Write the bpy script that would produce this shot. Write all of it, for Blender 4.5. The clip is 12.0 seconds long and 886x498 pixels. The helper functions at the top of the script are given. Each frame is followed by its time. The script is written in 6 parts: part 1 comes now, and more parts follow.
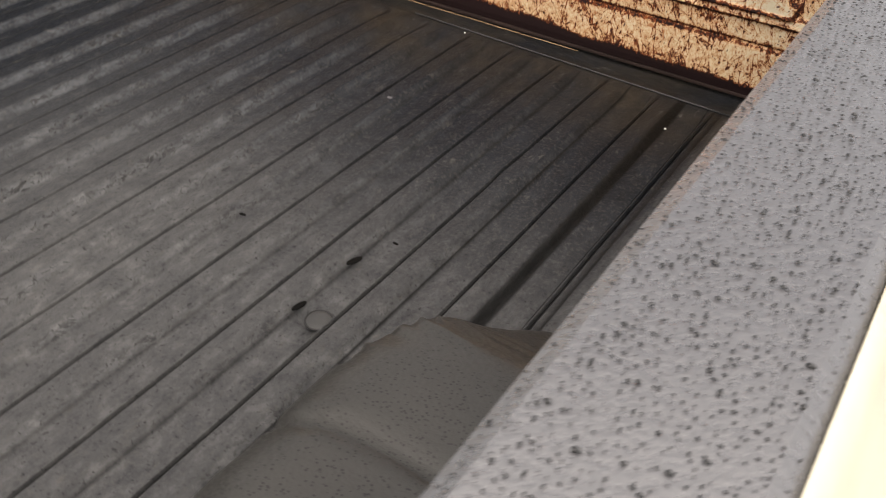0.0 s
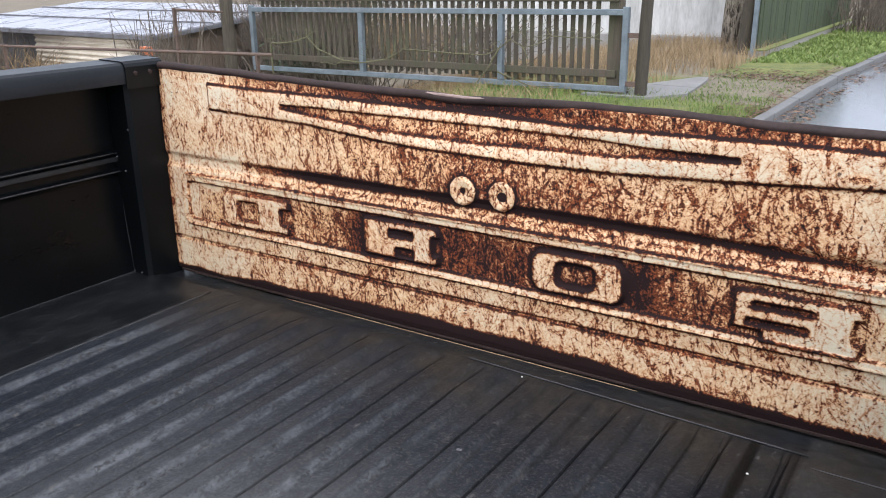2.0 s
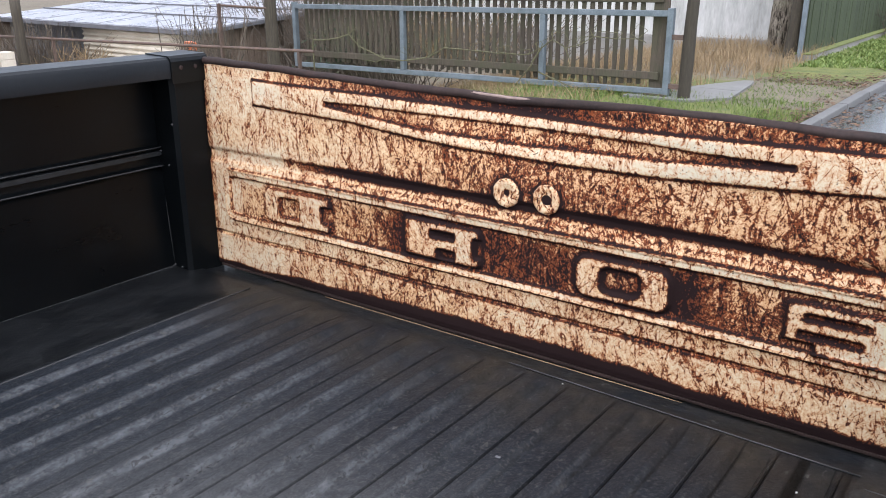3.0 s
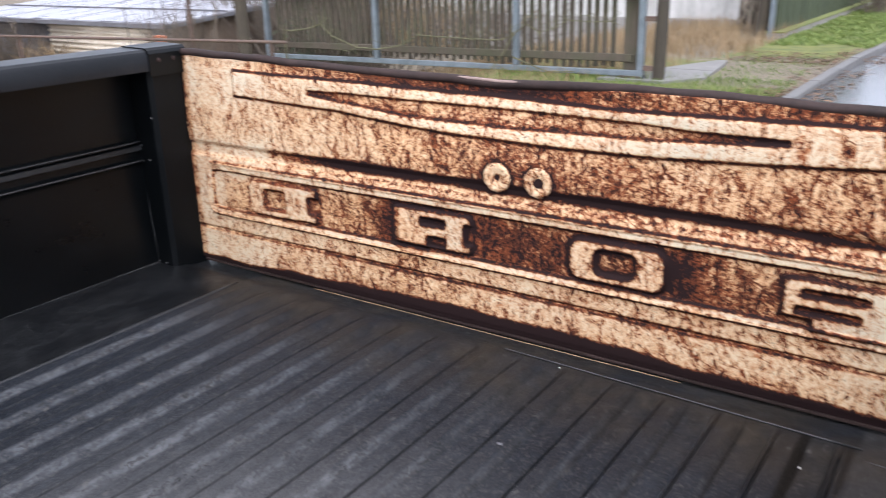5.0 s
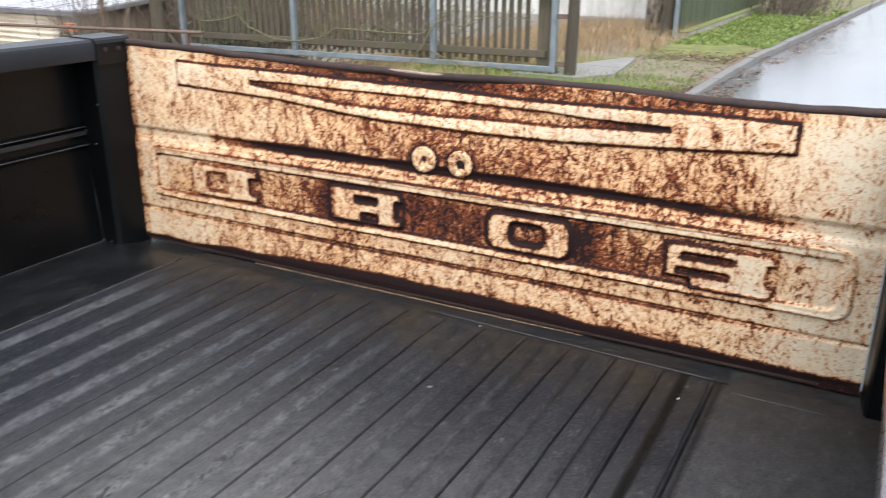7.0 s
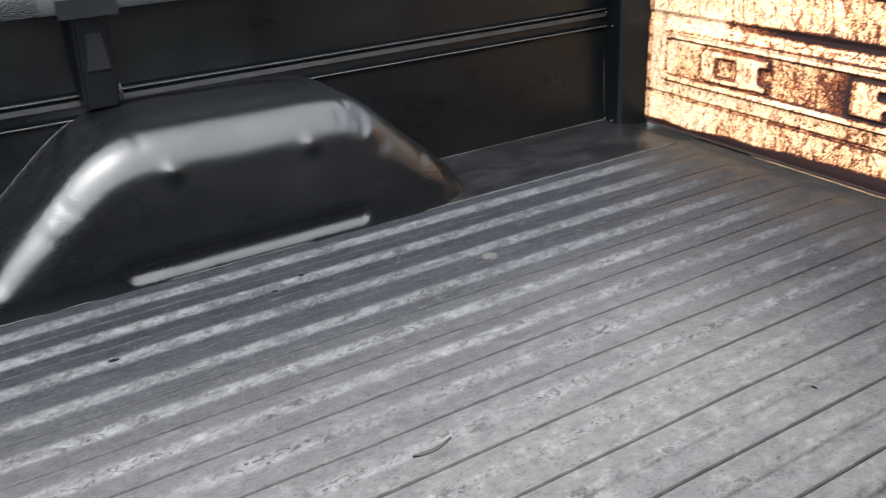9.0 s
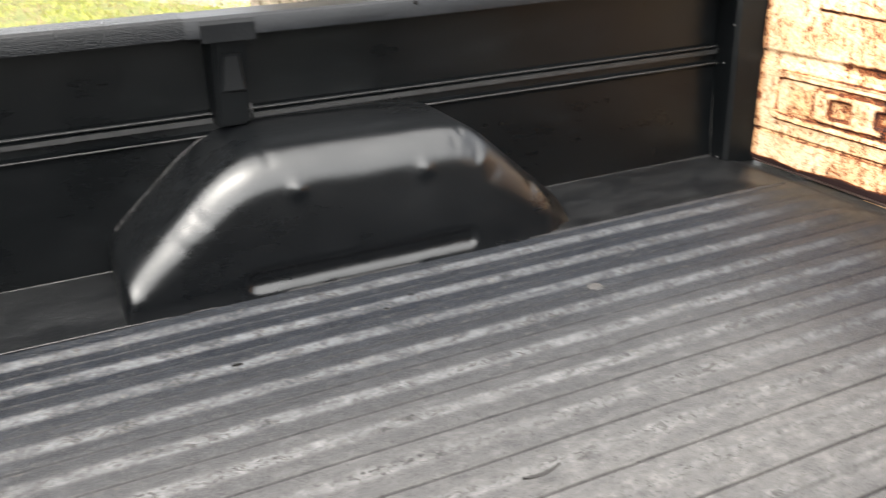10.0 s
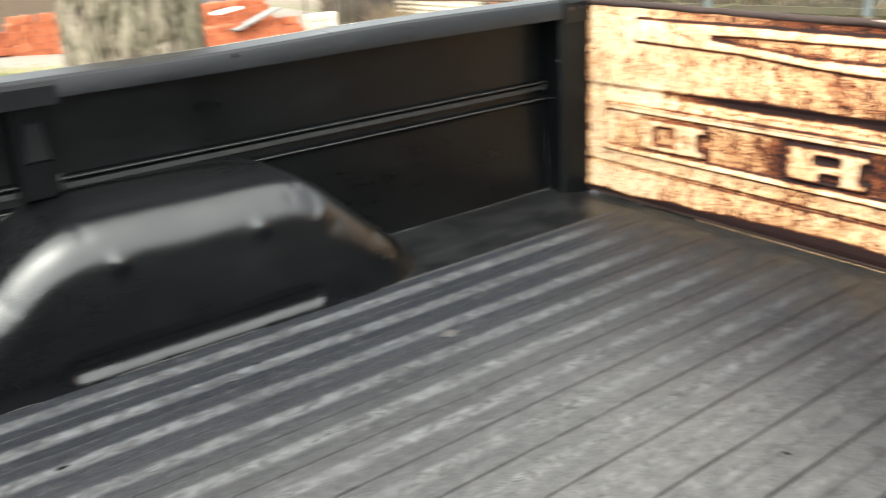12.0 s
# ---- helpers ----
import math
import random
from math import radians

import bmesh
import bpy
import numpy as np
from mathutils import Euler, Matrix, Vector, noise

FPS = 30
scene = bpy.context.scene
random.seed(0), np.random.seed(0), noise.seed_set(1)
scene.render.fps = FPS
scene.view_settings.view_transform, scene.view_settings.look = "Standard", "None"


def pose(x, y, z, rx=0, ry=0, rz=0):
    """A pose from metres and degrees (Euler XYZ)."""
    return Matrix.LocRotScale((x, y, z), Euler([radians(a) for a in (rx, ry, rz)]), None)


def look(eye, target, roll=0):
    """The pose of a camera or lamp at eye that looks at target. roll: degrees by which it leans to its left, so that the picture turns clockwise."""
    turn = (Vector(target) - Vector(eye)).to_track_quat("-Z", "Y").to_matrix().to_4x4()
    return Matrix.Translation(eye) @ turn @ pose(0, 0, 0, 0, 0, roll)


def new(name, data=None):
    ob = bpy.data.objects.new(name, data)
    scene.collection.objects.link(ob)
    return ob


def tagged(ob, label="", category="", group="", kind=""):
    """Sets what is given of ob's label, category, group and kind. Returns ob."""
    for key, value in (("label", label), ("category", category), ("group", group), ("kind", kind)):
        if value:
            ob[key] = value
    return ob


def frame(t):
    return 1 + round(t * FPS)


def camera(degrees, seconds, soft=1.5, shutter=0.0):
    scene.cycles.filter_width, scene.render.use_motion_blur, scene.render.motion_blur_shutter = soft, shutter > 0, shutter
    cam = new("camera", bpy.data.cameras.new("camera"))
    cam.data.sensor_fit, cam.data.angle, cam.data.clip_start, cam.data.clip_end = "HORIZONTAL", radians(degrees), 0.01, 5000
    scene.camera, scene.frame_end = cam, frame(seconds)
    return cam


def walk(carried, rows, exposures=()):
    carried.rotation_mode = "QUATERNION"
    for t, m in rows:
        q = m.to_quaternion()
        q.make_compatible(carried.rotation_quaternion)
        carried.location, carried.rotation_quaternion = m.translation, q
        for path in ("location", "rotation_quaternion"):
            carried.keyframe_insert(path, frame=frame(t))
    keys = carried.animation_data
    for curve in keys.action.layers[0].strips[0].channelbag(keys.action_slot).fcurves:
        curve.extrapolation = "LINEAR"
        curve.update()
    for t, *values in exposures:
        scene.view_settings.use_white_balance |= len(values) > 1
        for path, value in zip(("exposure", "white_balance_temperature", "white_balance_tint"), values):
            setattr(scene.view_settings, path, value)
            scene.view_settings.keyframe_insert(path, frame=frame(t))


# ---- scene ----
# lens, path and exposure of the walk
cam = camera(55.6, 12.0, soft=0.9, shutter=0.6)
PATH = [
    (0, (1.69, -1.223, 1.388), (0.844, 0.072, 0.12), 1.6),
    (0.5, (1.6655, -1.2575, 1.3902), (0.7807, 0.1355, 0.2601), 0.95),
    (0.75, (1.650, -1.272, 1.399), (0.700, 0.206, 0.443), 1.9),
    (1, (1.629, -1.279, 1.416), (0.643, 0.278, 0.638), 2.5),
    (1.5, (1.599, -1.262, 1.432), (0.595, 0.336, 0.772), 0.7),
    (2, (1.581, -1.249, 1.437), (0.54, 0.336, 0.802), -0.6),
    (2.5, (1.563, -1.241, 1.434), (0.486, 0.318, 0.793), -0.2),
    (3, (1.559, -1.237, 1.435), (0.449, 0.3, 0.798), 0.0),
    (4.8, (1.528, -1.225, 1.430), (0.415, 0.297, 0.758), -1.6),
    (5, (1.53, -1.239, 1.428), (0.468, 0.321, 0.764), -1.3),
    (5.5, (1.586, -1.329, 1.457), (0.654, 0.297, 0.76), -0.7),
    (6, (1.617, -1.367, 1.462), (0.748, 0.294, 0.766), -0.3),
    (6.5, (1.619, -1.392, 1.467), (0.77, 0.284, 0.782), 0.0),
    (6.7, (1.617, -1.399, 1.464), (0.768, 0.28, 0.786), 0.3),
    (8.3, (1.574, -1.517, 1.407), (0.163, -0.353, 0.633), -2.0),
    (8.5, (1.579, -1.525, 1.411), (0.087, -0.468, 0.601), -2.1),
    (9, (1.588, -1.536, 1.417), (0.015, -0.64, 0.566), -3.0),
    (9.5, (1.592, -1.555, 1.423), (-0.022, -0.739, 0.57), -3.1),
    (10, (1.594, -1.601, 1.446), (-0.082, -0.857, 0.646), -2.1),
    (10.5, (1.587, -1.643, 1.442), (-0.171, -1.026, 0.714), -2.0),
    (11, (1.577, -1.641, 1.444), (-0.2, -1.057, 0.737), -2.5),
    (11.5, (1.556, -1.615, 1.439), (-0.159, -0.868, 0.732), -3.1),
    (12, (1.547, -1.553, 1.432), (0.01, -0.491, 0.717), -3.7),
]
EXPOSURES = [
    (0.0, 0.92, 7200, 13), (0.5, 1.22, 8400, 14), (1.0, 1.53, 6600, 12), (1.5, 1.23, 5950, 12), (2.5, 1.12, 5850, 13), (3.0, 1.14, 5850, 13), (5.0, 1.30, 5900, 16), (5.5, 1.36, 6000, 14),
    (6.5, 1.34, 6200, 12), (8.5, 2.10, 6250, 10), (9.5, 2.46, 6700, 10), (10.5, 2.44, 7050, 10), (11.0, 2.55, 7050, 10), (12.0, 2.2, 6850, 4),
]
# the truck stands slightly askew to the street; the path is given in the truck's own axes
BED = Matrix.Translation((1.606, -1.266, 1.449)) @ pose(0, 0, 0, -0.45, 0, 1.05) @ Matrix.Translation((-1.590, 1.309, -1.447))
YARD = Matrix.Translation((1.599, -1.598, 0.0)) @ pose(0, 0, 0, 0, 0, 1.38) @ Matrix.Translation((-1.611, 1.721, 0.0))
STREET = Matrix.Identity(4)
walk(cam, [(t, BED @ look(eye, target, roll)) for t, eye, target, roll in PATH], EXPOSURES)

# ---- overcast daylight ----
SUN_ELEVATION, SUN_AZIMUTH = radians(60), radians(148)
world = bpy.data.worlds.new("overcast_sky")
scene.world = world
world.use_nodes = True
wn = world.node_tree.nodes
wl = world.node_tree.links
sky = wn.new("ShaderNodeTexSky")
sky.sky_type = 'NISHITA'
sky.sun_disc = False
sky.sun_elevation = SUN_ELEVATION
sky.sun_rotation = SUN_AZIMUTH
sky.air_density, sky.dust_density, sky.ozone_density = 1.0, 4.0, 1.0
grey = wn.new("ShaderNodeHueSaturation")
grey.inputs["Saturation"].default_value = 0.3
wl.new(sky.outputs["Color"], grey.inputs["Color"])
wl.new(grey.outputs["Color"], wn["Background"].inputs["Color"])
wn["Background"].inputs["Strength"].default_value = 0.14
sun_data = bpy.data.lights.new("sun", 'SUN')
sun_data.energy, sun_data.angle, sun_data.color = 1.5, radians(150), (1.0, 0.97, 0.93)
sun = new("sun", sun_data)
sun_from = Vector((math.sin(SUN_AZIMUTH) * math.cos(SUN_ELEVATION), math.cos(SUN_AZIMUTH) * math.cos(SUN_ELEVATION), math.sin(SUN_ELEVATION)))
sun.matrix_world = look(sun_from * 30, (0, 0, 0))

# ---- node material helper ----
class Mat:
    """A procedural principled material built from a few chained nodes."""

    def __init__(self, name, rough=0.6, metal=0.0, spec=0.5):
        self.m = bpy.data.materials.new(name)
        self.m.use_nodes = True
        self.t = self.m.node_tree
        self.b = self.t.nodes["Principled BSDF"]
        self.b.inputs["Roughness"].default_value = rough
        self.b.inputs["Metallic"].default_value = metal
        self.b.inputs["Specular IOR Level"].default_value = spec
        self.coord = self.t.nodes.new("ShaderNodeTexCoord")

    def put(self, socket, value):
        if isinstance(value, bpy.types.NodeSocket):
            self.t.links.new(value, socket)
        elif isinstance(value, (tuple, list)) and socket.type == 'RGBA':
            socket.default_value = (*value, 1.0)[:4]
        else:
            socket.default_value = value

    def mapped(self, scale=(1, 1, 1), rot=(0, 0, 0), where="Object"):
        n = self.t.nodes.new("ShaderNodeMapping")
        n.inputs["Scale"].default_value = scale
        n.inputs["Rotation"].default_value = rot
        self.t.links.new(self.coord.outputs[where], n.inputs["Vector"])
        return n.outputs["Vector"]

    def turned(self, angle, scale):
        """Object coordinates turned about y, then stretched."""
        n = self.t.nodes.new("ShaderNodeMapping")
        n.inputs["Scale"].default_value = scale
        self.t.links.new(self.mapped((1, 1, 1), (0, radians(angle), 0)), n.inputs["Vector"])
        return n.outputs["Vector"]

    def noise(self, scale, detail=4.0, rough=0.55, vec=None, distort=0.0):
        n = self.t.nodes.new("ShaderNodeTexNoise")
        n.inputs["Scale"].default_value = scale
        n.inputs["Detail"].default_value = detail
        n.inputs["Roughness"].default_value = rough
        n.inputs["Distortion"].default_value = distort
        self.t.links.new(vec if vec else self.coord.outputs["Object"], n.inputs["Vector"])
        return n.outputs["Fac"]

    def voronoi(self, scale, feature='F1', vec=None, rand=1.0):
        n = self.t.nodes.new("ShaderNodeTexVoronoi")
        n.feature = feature
        n.inputs["Scale"].default_value = scale
        n.inputs["Randomness"].default_value = rand
        self.t.links.new(vec if vec else self.coord.outputs["Object"], n.inputs["Vector"])
        return n.outputs["Distance"]

    def ramp(self, fac, stops):
        n = self.t.nodes.new("ShaderNodeValToRGB")
        e = n.color_ramp.elements
        while len(e) < len(stops):
            e.new(0.5)
        for el, (pos, col) in zip(e, stops):
            el.position = pos
            el.color = (col, col, col, 1) if isinstance(col, (int, float)) else (*col, 1)
        self.put(n.inputs["Fac"], fac)
        return n.outputs["Color"]

    def mix(self, fac, a, b, mode='MIX'):
        n = self.t.nodes.new("ShaderNodeMix")
        n.data_type, n.blend_type = 'RGBA', mode
        self.put(n.inputs[0], fac)
        self.put(n.inputs[6], a)
        self.put(n.inputs[7], b)
        return n.outputs[2]

    def math(self, op, a, b=0.0, clamp=False):
        n = self.t.nodes.new("ShaderNodeMath")
        n.operation, n.use_clamp = op, clamp
        self.put(n.inputs[0], a)
        self.put(n.inputs[1], b)
        return n.outputs[0]

    def attr(self, name):
        n = self.t.nodes.new("ShaderNodeAttribute")
        n.attribute_name = name
        return n.outputs["Fac"]

    def axis(self, i):
        n = self.t.nodes.new("ShaderNodeSeparateXYZ")
        self.t.links.new(self.coord.outputs["Object"], n.inputs[0])
        return n.outputs[i]

    def random(self, island=False):
        n = self.t.nodes.new("ShaderNodeNewGeometry" if island else "ShaderNodeObjectInfo")
        return n.outputs["Random Per Island" if island else "Random"]

    def color(self, value):
        self.put(self.b.inputs["Base Color"], value)
        return self

    def rough(self, value):
        self.put(self.b.inputs["Roughness"], value)
        return self

    def bump(self, height, strength=0.3, distance=0.005):
        n = self.t.nodes.new("ShaderNodeBump")
        n.inputs["Strength"].default_value = strength
        n.inputs["Distance"].default_value = distance
        self.put(n.inputs["Height"], height)
        last = self.b.inputs["Normal"]
        if last.is_linked:
            self.t.links.new(last.links[0].from_socket, n.inputs["Normal"])
        self.t.links.new(n.outputs["Normal"], last)
        return self


def plain(name, a, b, scale=8.0, rough=0.7, metal=0.0, bump=0.2, dist=0.004, stretch=(1, 1, 1), fine=60.0, spec=0.5):
    """Two-tone surface with broad stains and a fine grain."""
    m = Mat(name, rough, metal, spec)
    v = m.mapped(stretch)
    broad = m.noise(scale, 5, 0.6, v)
    grain = m.noise(fine, 3, 0.6, v)
    f = m.math('ADD', m.math('MULTIPLY', broad, 0.65), m.math('MULTIPLY', grain, 0.35))
    m.color(m.ramp(f, [(0.3, a), (0.7, b)]))
    m.rough(m.ramp(broad, [(0.2, max(rough - 0.12, 0.02)), (0.8, min(rough + 0.1, 1.0))]))
    if bump:
        m.bump(f, bump, dist)
    return m.m


# ---- materials ----
def liner_paint(name, base, rough, peel, coarse=0.0, spec=0.5):
    m = Mat(name, rough, 0.0, spec)
    m.b.inputs["Specular Tint"].default_value = (0.97, 1.0, 1.02, 1.0)
    broad = m.noise(3.0, 5, 0.6)
    fine = m.noise(110, 3, 0.6)
    scuff = m.noise(26, 6, 0.7, m.mapped((1, 0.25, 1)))
    col = m.mix(m.ramp(scuff, [(0.55, 0.0), (0.72, 0.6)]), tuple(c * 0.8 for c in base), tuple(c * 2.0 + 0.0012 for c in base))
    col = m.mix(m.ramp(broad, [(0.35, 0.0), (0.7, 0.5)]), col, tuple(c * 1.6 + 0.0008 for c in base))
    m.color(col)
    m.rough(m.ramp(m.math('ADD', m.math('MULTIPLY', broad, 0.6), m.math('MULTIPLY', scuff, 0.4)), [(0.3, rough - 0.08), (0.7, rough + 0.14)]))
    m.bump(fine, peel, 0.0012)
    m.bump(m.noise(24, 4, 0.6), 0.12, 0.003)
    if coarse:
        m.bump(m.noise(330, 2, 0.5, m.mapped((1, 0.6, 1)), 0.4), coarse, 0.003)
    return m.m


M_WALL = liner_paint("black_bed_paint", (0.0020, 0.0026, 0.0031), 0.29, 0.20, spec=0.22)
M_SADDLE = liner_paint("saddle_paint", (0.0034, 0.0040, 0.0048), 0.30, 0.35, spec=0.22)
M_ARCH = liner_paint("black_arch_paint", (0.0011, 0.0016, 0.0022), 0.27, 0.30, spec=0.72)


def floor_paint():
    """Charcoal liner paint, scuffed to grey along the rib shoulders, with grit and peeling."""
    m = Mat("worn_floor_paint", 0.42)
    long = m.mapped((1, 0.16, 1))
    broad = m.noise(4.0, 5, 0.6, long)
    scuff = m.noise(70, 7, 0.75, m.mapped((1, 0.35, 1)))
    grit = m.noise(210, 3, 0.7)
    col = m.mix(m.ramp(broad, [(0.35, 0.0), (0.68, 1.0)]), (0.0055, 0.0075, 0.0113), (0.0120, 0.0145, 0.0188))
    # base colour gets paler away from the tailgate and towards the street side
    col = m.mix(m.math('MULTIPLY', m.attr("pale_base"), m.ramp(broad, [(0.3, 0.6), (0.7, 1.0)])), col, (0.076, 0.076, 0.076))
    worn = m.math('MULTIPLY', m.attr("worn"), m.math('MULTIPLY', m.ramp(scuff, [(0.40, 0.15), (0.58, 1.0)]), m.ramp(m.noise(7, 5, 0.65, m.mapped((1, 0.7, 1))), [(0.34, 0.45), (0.55, 1.0)])))
    col = m.mix(worn, col, m.mix(m.attr("pale_base"), (0.048, 0.053, 0.060), (0.104, 0.106, 0.108)))
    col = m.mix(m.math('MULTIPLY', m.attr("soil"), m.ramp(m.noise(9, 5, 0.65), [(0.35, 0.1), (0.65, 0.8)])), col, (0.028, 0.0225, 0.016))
    chip = m.noise(85, 7, 0.7, m.mapped((1, 0.55, 1)))
    col = m.mix(m.ramp(chip, [(0.65, 0.0), (0.69, 0.8)]), col, (0.006, 0.006, 0.006))
    flake = m.noise(105, 7, 0.74, m.mapped((1, 0.5, 1)), 1.0)
    col = m.mix(m.math('MULTIPLY', m.math('MULTIPLY', m.attr("worn"), m.ramp(m.noise(11, 4, 0.6), [(0.42, 0.15), (0.58, 1.0)])), m.ramp(flake, [(0.53, 0.0), (0.555, 1.0)])), col, (0.010, 0.010, 0.010))
    col = m.mix(m.ramp(chip, [(0.34, 0.8), (0.39, 0.0)]), col, (0.062, 0.060, 0.057))
    # groove lines: shade of the rib steps painted in together with their dirt
    col = m.mix(m.math('MULTIPLY', m.attr("shade_grime"), 0.9), col, (0.003, 0.003, 0.003))
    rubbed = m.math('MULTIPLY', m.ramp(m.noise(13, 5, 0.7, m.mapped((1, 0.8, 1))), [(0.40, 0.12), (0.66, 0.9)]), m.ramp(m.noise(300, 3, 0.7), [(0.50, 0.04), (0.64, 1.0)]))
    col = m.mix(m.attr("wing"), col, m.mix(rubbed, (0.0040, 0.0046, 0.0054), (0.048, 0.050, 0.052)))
    mott = m.noise(60, 6, 0.75, m.mapped((1, 0.6, 1)))
    col = m.mix(m.ramp(mott, [(0.32, 0.75), (0.48, 0.0)]), col, m.mix(1.0, col, (0.45, 0.46, 0.50), 'MULTIPLY'))
    col = m.mix(m.ramp(mott, [(0.52, 0.0), (0.64, 0.75)]), col, m.mix(1.0, col, (1.7, 1.68, 1.65), 'MULTIPLY'))
    col = m.mix(m.math('MULTIPLY', m.ramp(grit, [(0.54, 0.0), (0.63, 0.50)]), m.math('SUBTRACT', 1.0, m.math('MAXIMUM', m.attr("wing"), m.attr("shade_grime")))), col, m.mix(m.attr("soil"), (0.075, 0.073, 0.070), (0.03, 0.028, 0.025)))
    col = m.mix(m.ramp(grit, [(0.32, 0.7), (0.40, 0.0)]), col, (0.005, 0.005, 0.005))
    m.color(col)
    m.rough(m.mix(worn, m.ramp(broad, [(0.3, 0.38), (0.7, 0.52)]), (0.44, 0.44, 0.44)))
    m.rough(m.mix(m.attr("wing"), m.b.inputs["Roughness"].links[0].from_socket, (0.30, 0.30, 0.30)))
    spec = m.mix(worn, (0.18, 0.18, 0.18), (0.36, 0.36, 0.36))
    spec = m.mix(m.attr("soil"), spec, (0.12, 0.12, 0.12))
    m.put(m.b.inputs["Specular IOR Level"], m.mix(m.attr("wing"), spec, (0.24, 0.24, 0.24)))
    m.bump(m.noise(330, 3, 0.7), 0.45, 0.0010)
    m.bump(m.noise(130, 3, 0.6), 0.35, 0.0012)
    m.bump(chip, 0.5, 0.002)
    m.bump(scuff, 0.3, 0.002)
    return m.m


M_FLOOR = floor_paint()
M_RAIL = liner_paint("rail_paint", (0.0072, 0.0082, 0.0100), 0.30, 0.35, spec=0.28)
M_RAIL_COARSE = liner_paint("coarse_rail_paint", (0.0030, 0.0036, 0.0046), 0.26, 0.4, 0.60, spec=0.22)


def wet_rail(name, a, b, rough, spec=0.5, peel_bump=0.5):
    """Grey-looking wet liner paint with an orange-peel skin, sky sheen painted into the base."""
    m = Mat(name, rough, 0.0, spec)
    n = m.noise(7, 4, 0.6)
    spot = m.math('MULTIPLY', m.ramp(m.voronoi(340), [(0.20, 0.95), (0.30, 0.0)]), m.ramp(m.noise(55, 3, 0.6), [(0.38, 0.0), (0.46, 1.0)]))
    m.color(m.mix(spot if rough > 0.35 else 0.0, m.mix(n, a, b), tuple(c * 0.3 for c in a)))
    peel = m.noise(330, 2, 0.5)
    m.rough(m.ramp(peel, [(0.3, rough - 0.08), (0.7, rough + 0.1)]))
    m.bump(peel, peel_bump, 0.0013)
    if rough < 0.35:
        m.b.inputs["Coat Weight"].default_value = 1.0
        m.b.inputs["Coat Roughness"].default_value = 0.24
        m.b.inputs["Coat IOR"].default_value = 1.9
    m.bump(m.noise(60, 3, 0.6), 0.15, 0.002)
    return m.m


M_RAIL_WET = wet_rail("wet_rail_paint", (0.062, 0.061, 0.065), (0.098, 0.097, 0.103), 0.30, 1.0, 0.75)
# same black paint as the other arch, lightened for the sky it mirrors
M_ARCH_WET_SHEEN = wet_rail("wet_arch_sheen_paint", (0.022, 0.0215, 0.020), (0.046, 0.044, 0.040), 0.40, 0.45, 0.3)
M_SKIN = plain("cream_body_paint", (0.68, 0.62, 0.48), (0.80, 0.75, 0.62), 3, 0.3, 0.0, 0.03, 0.001)


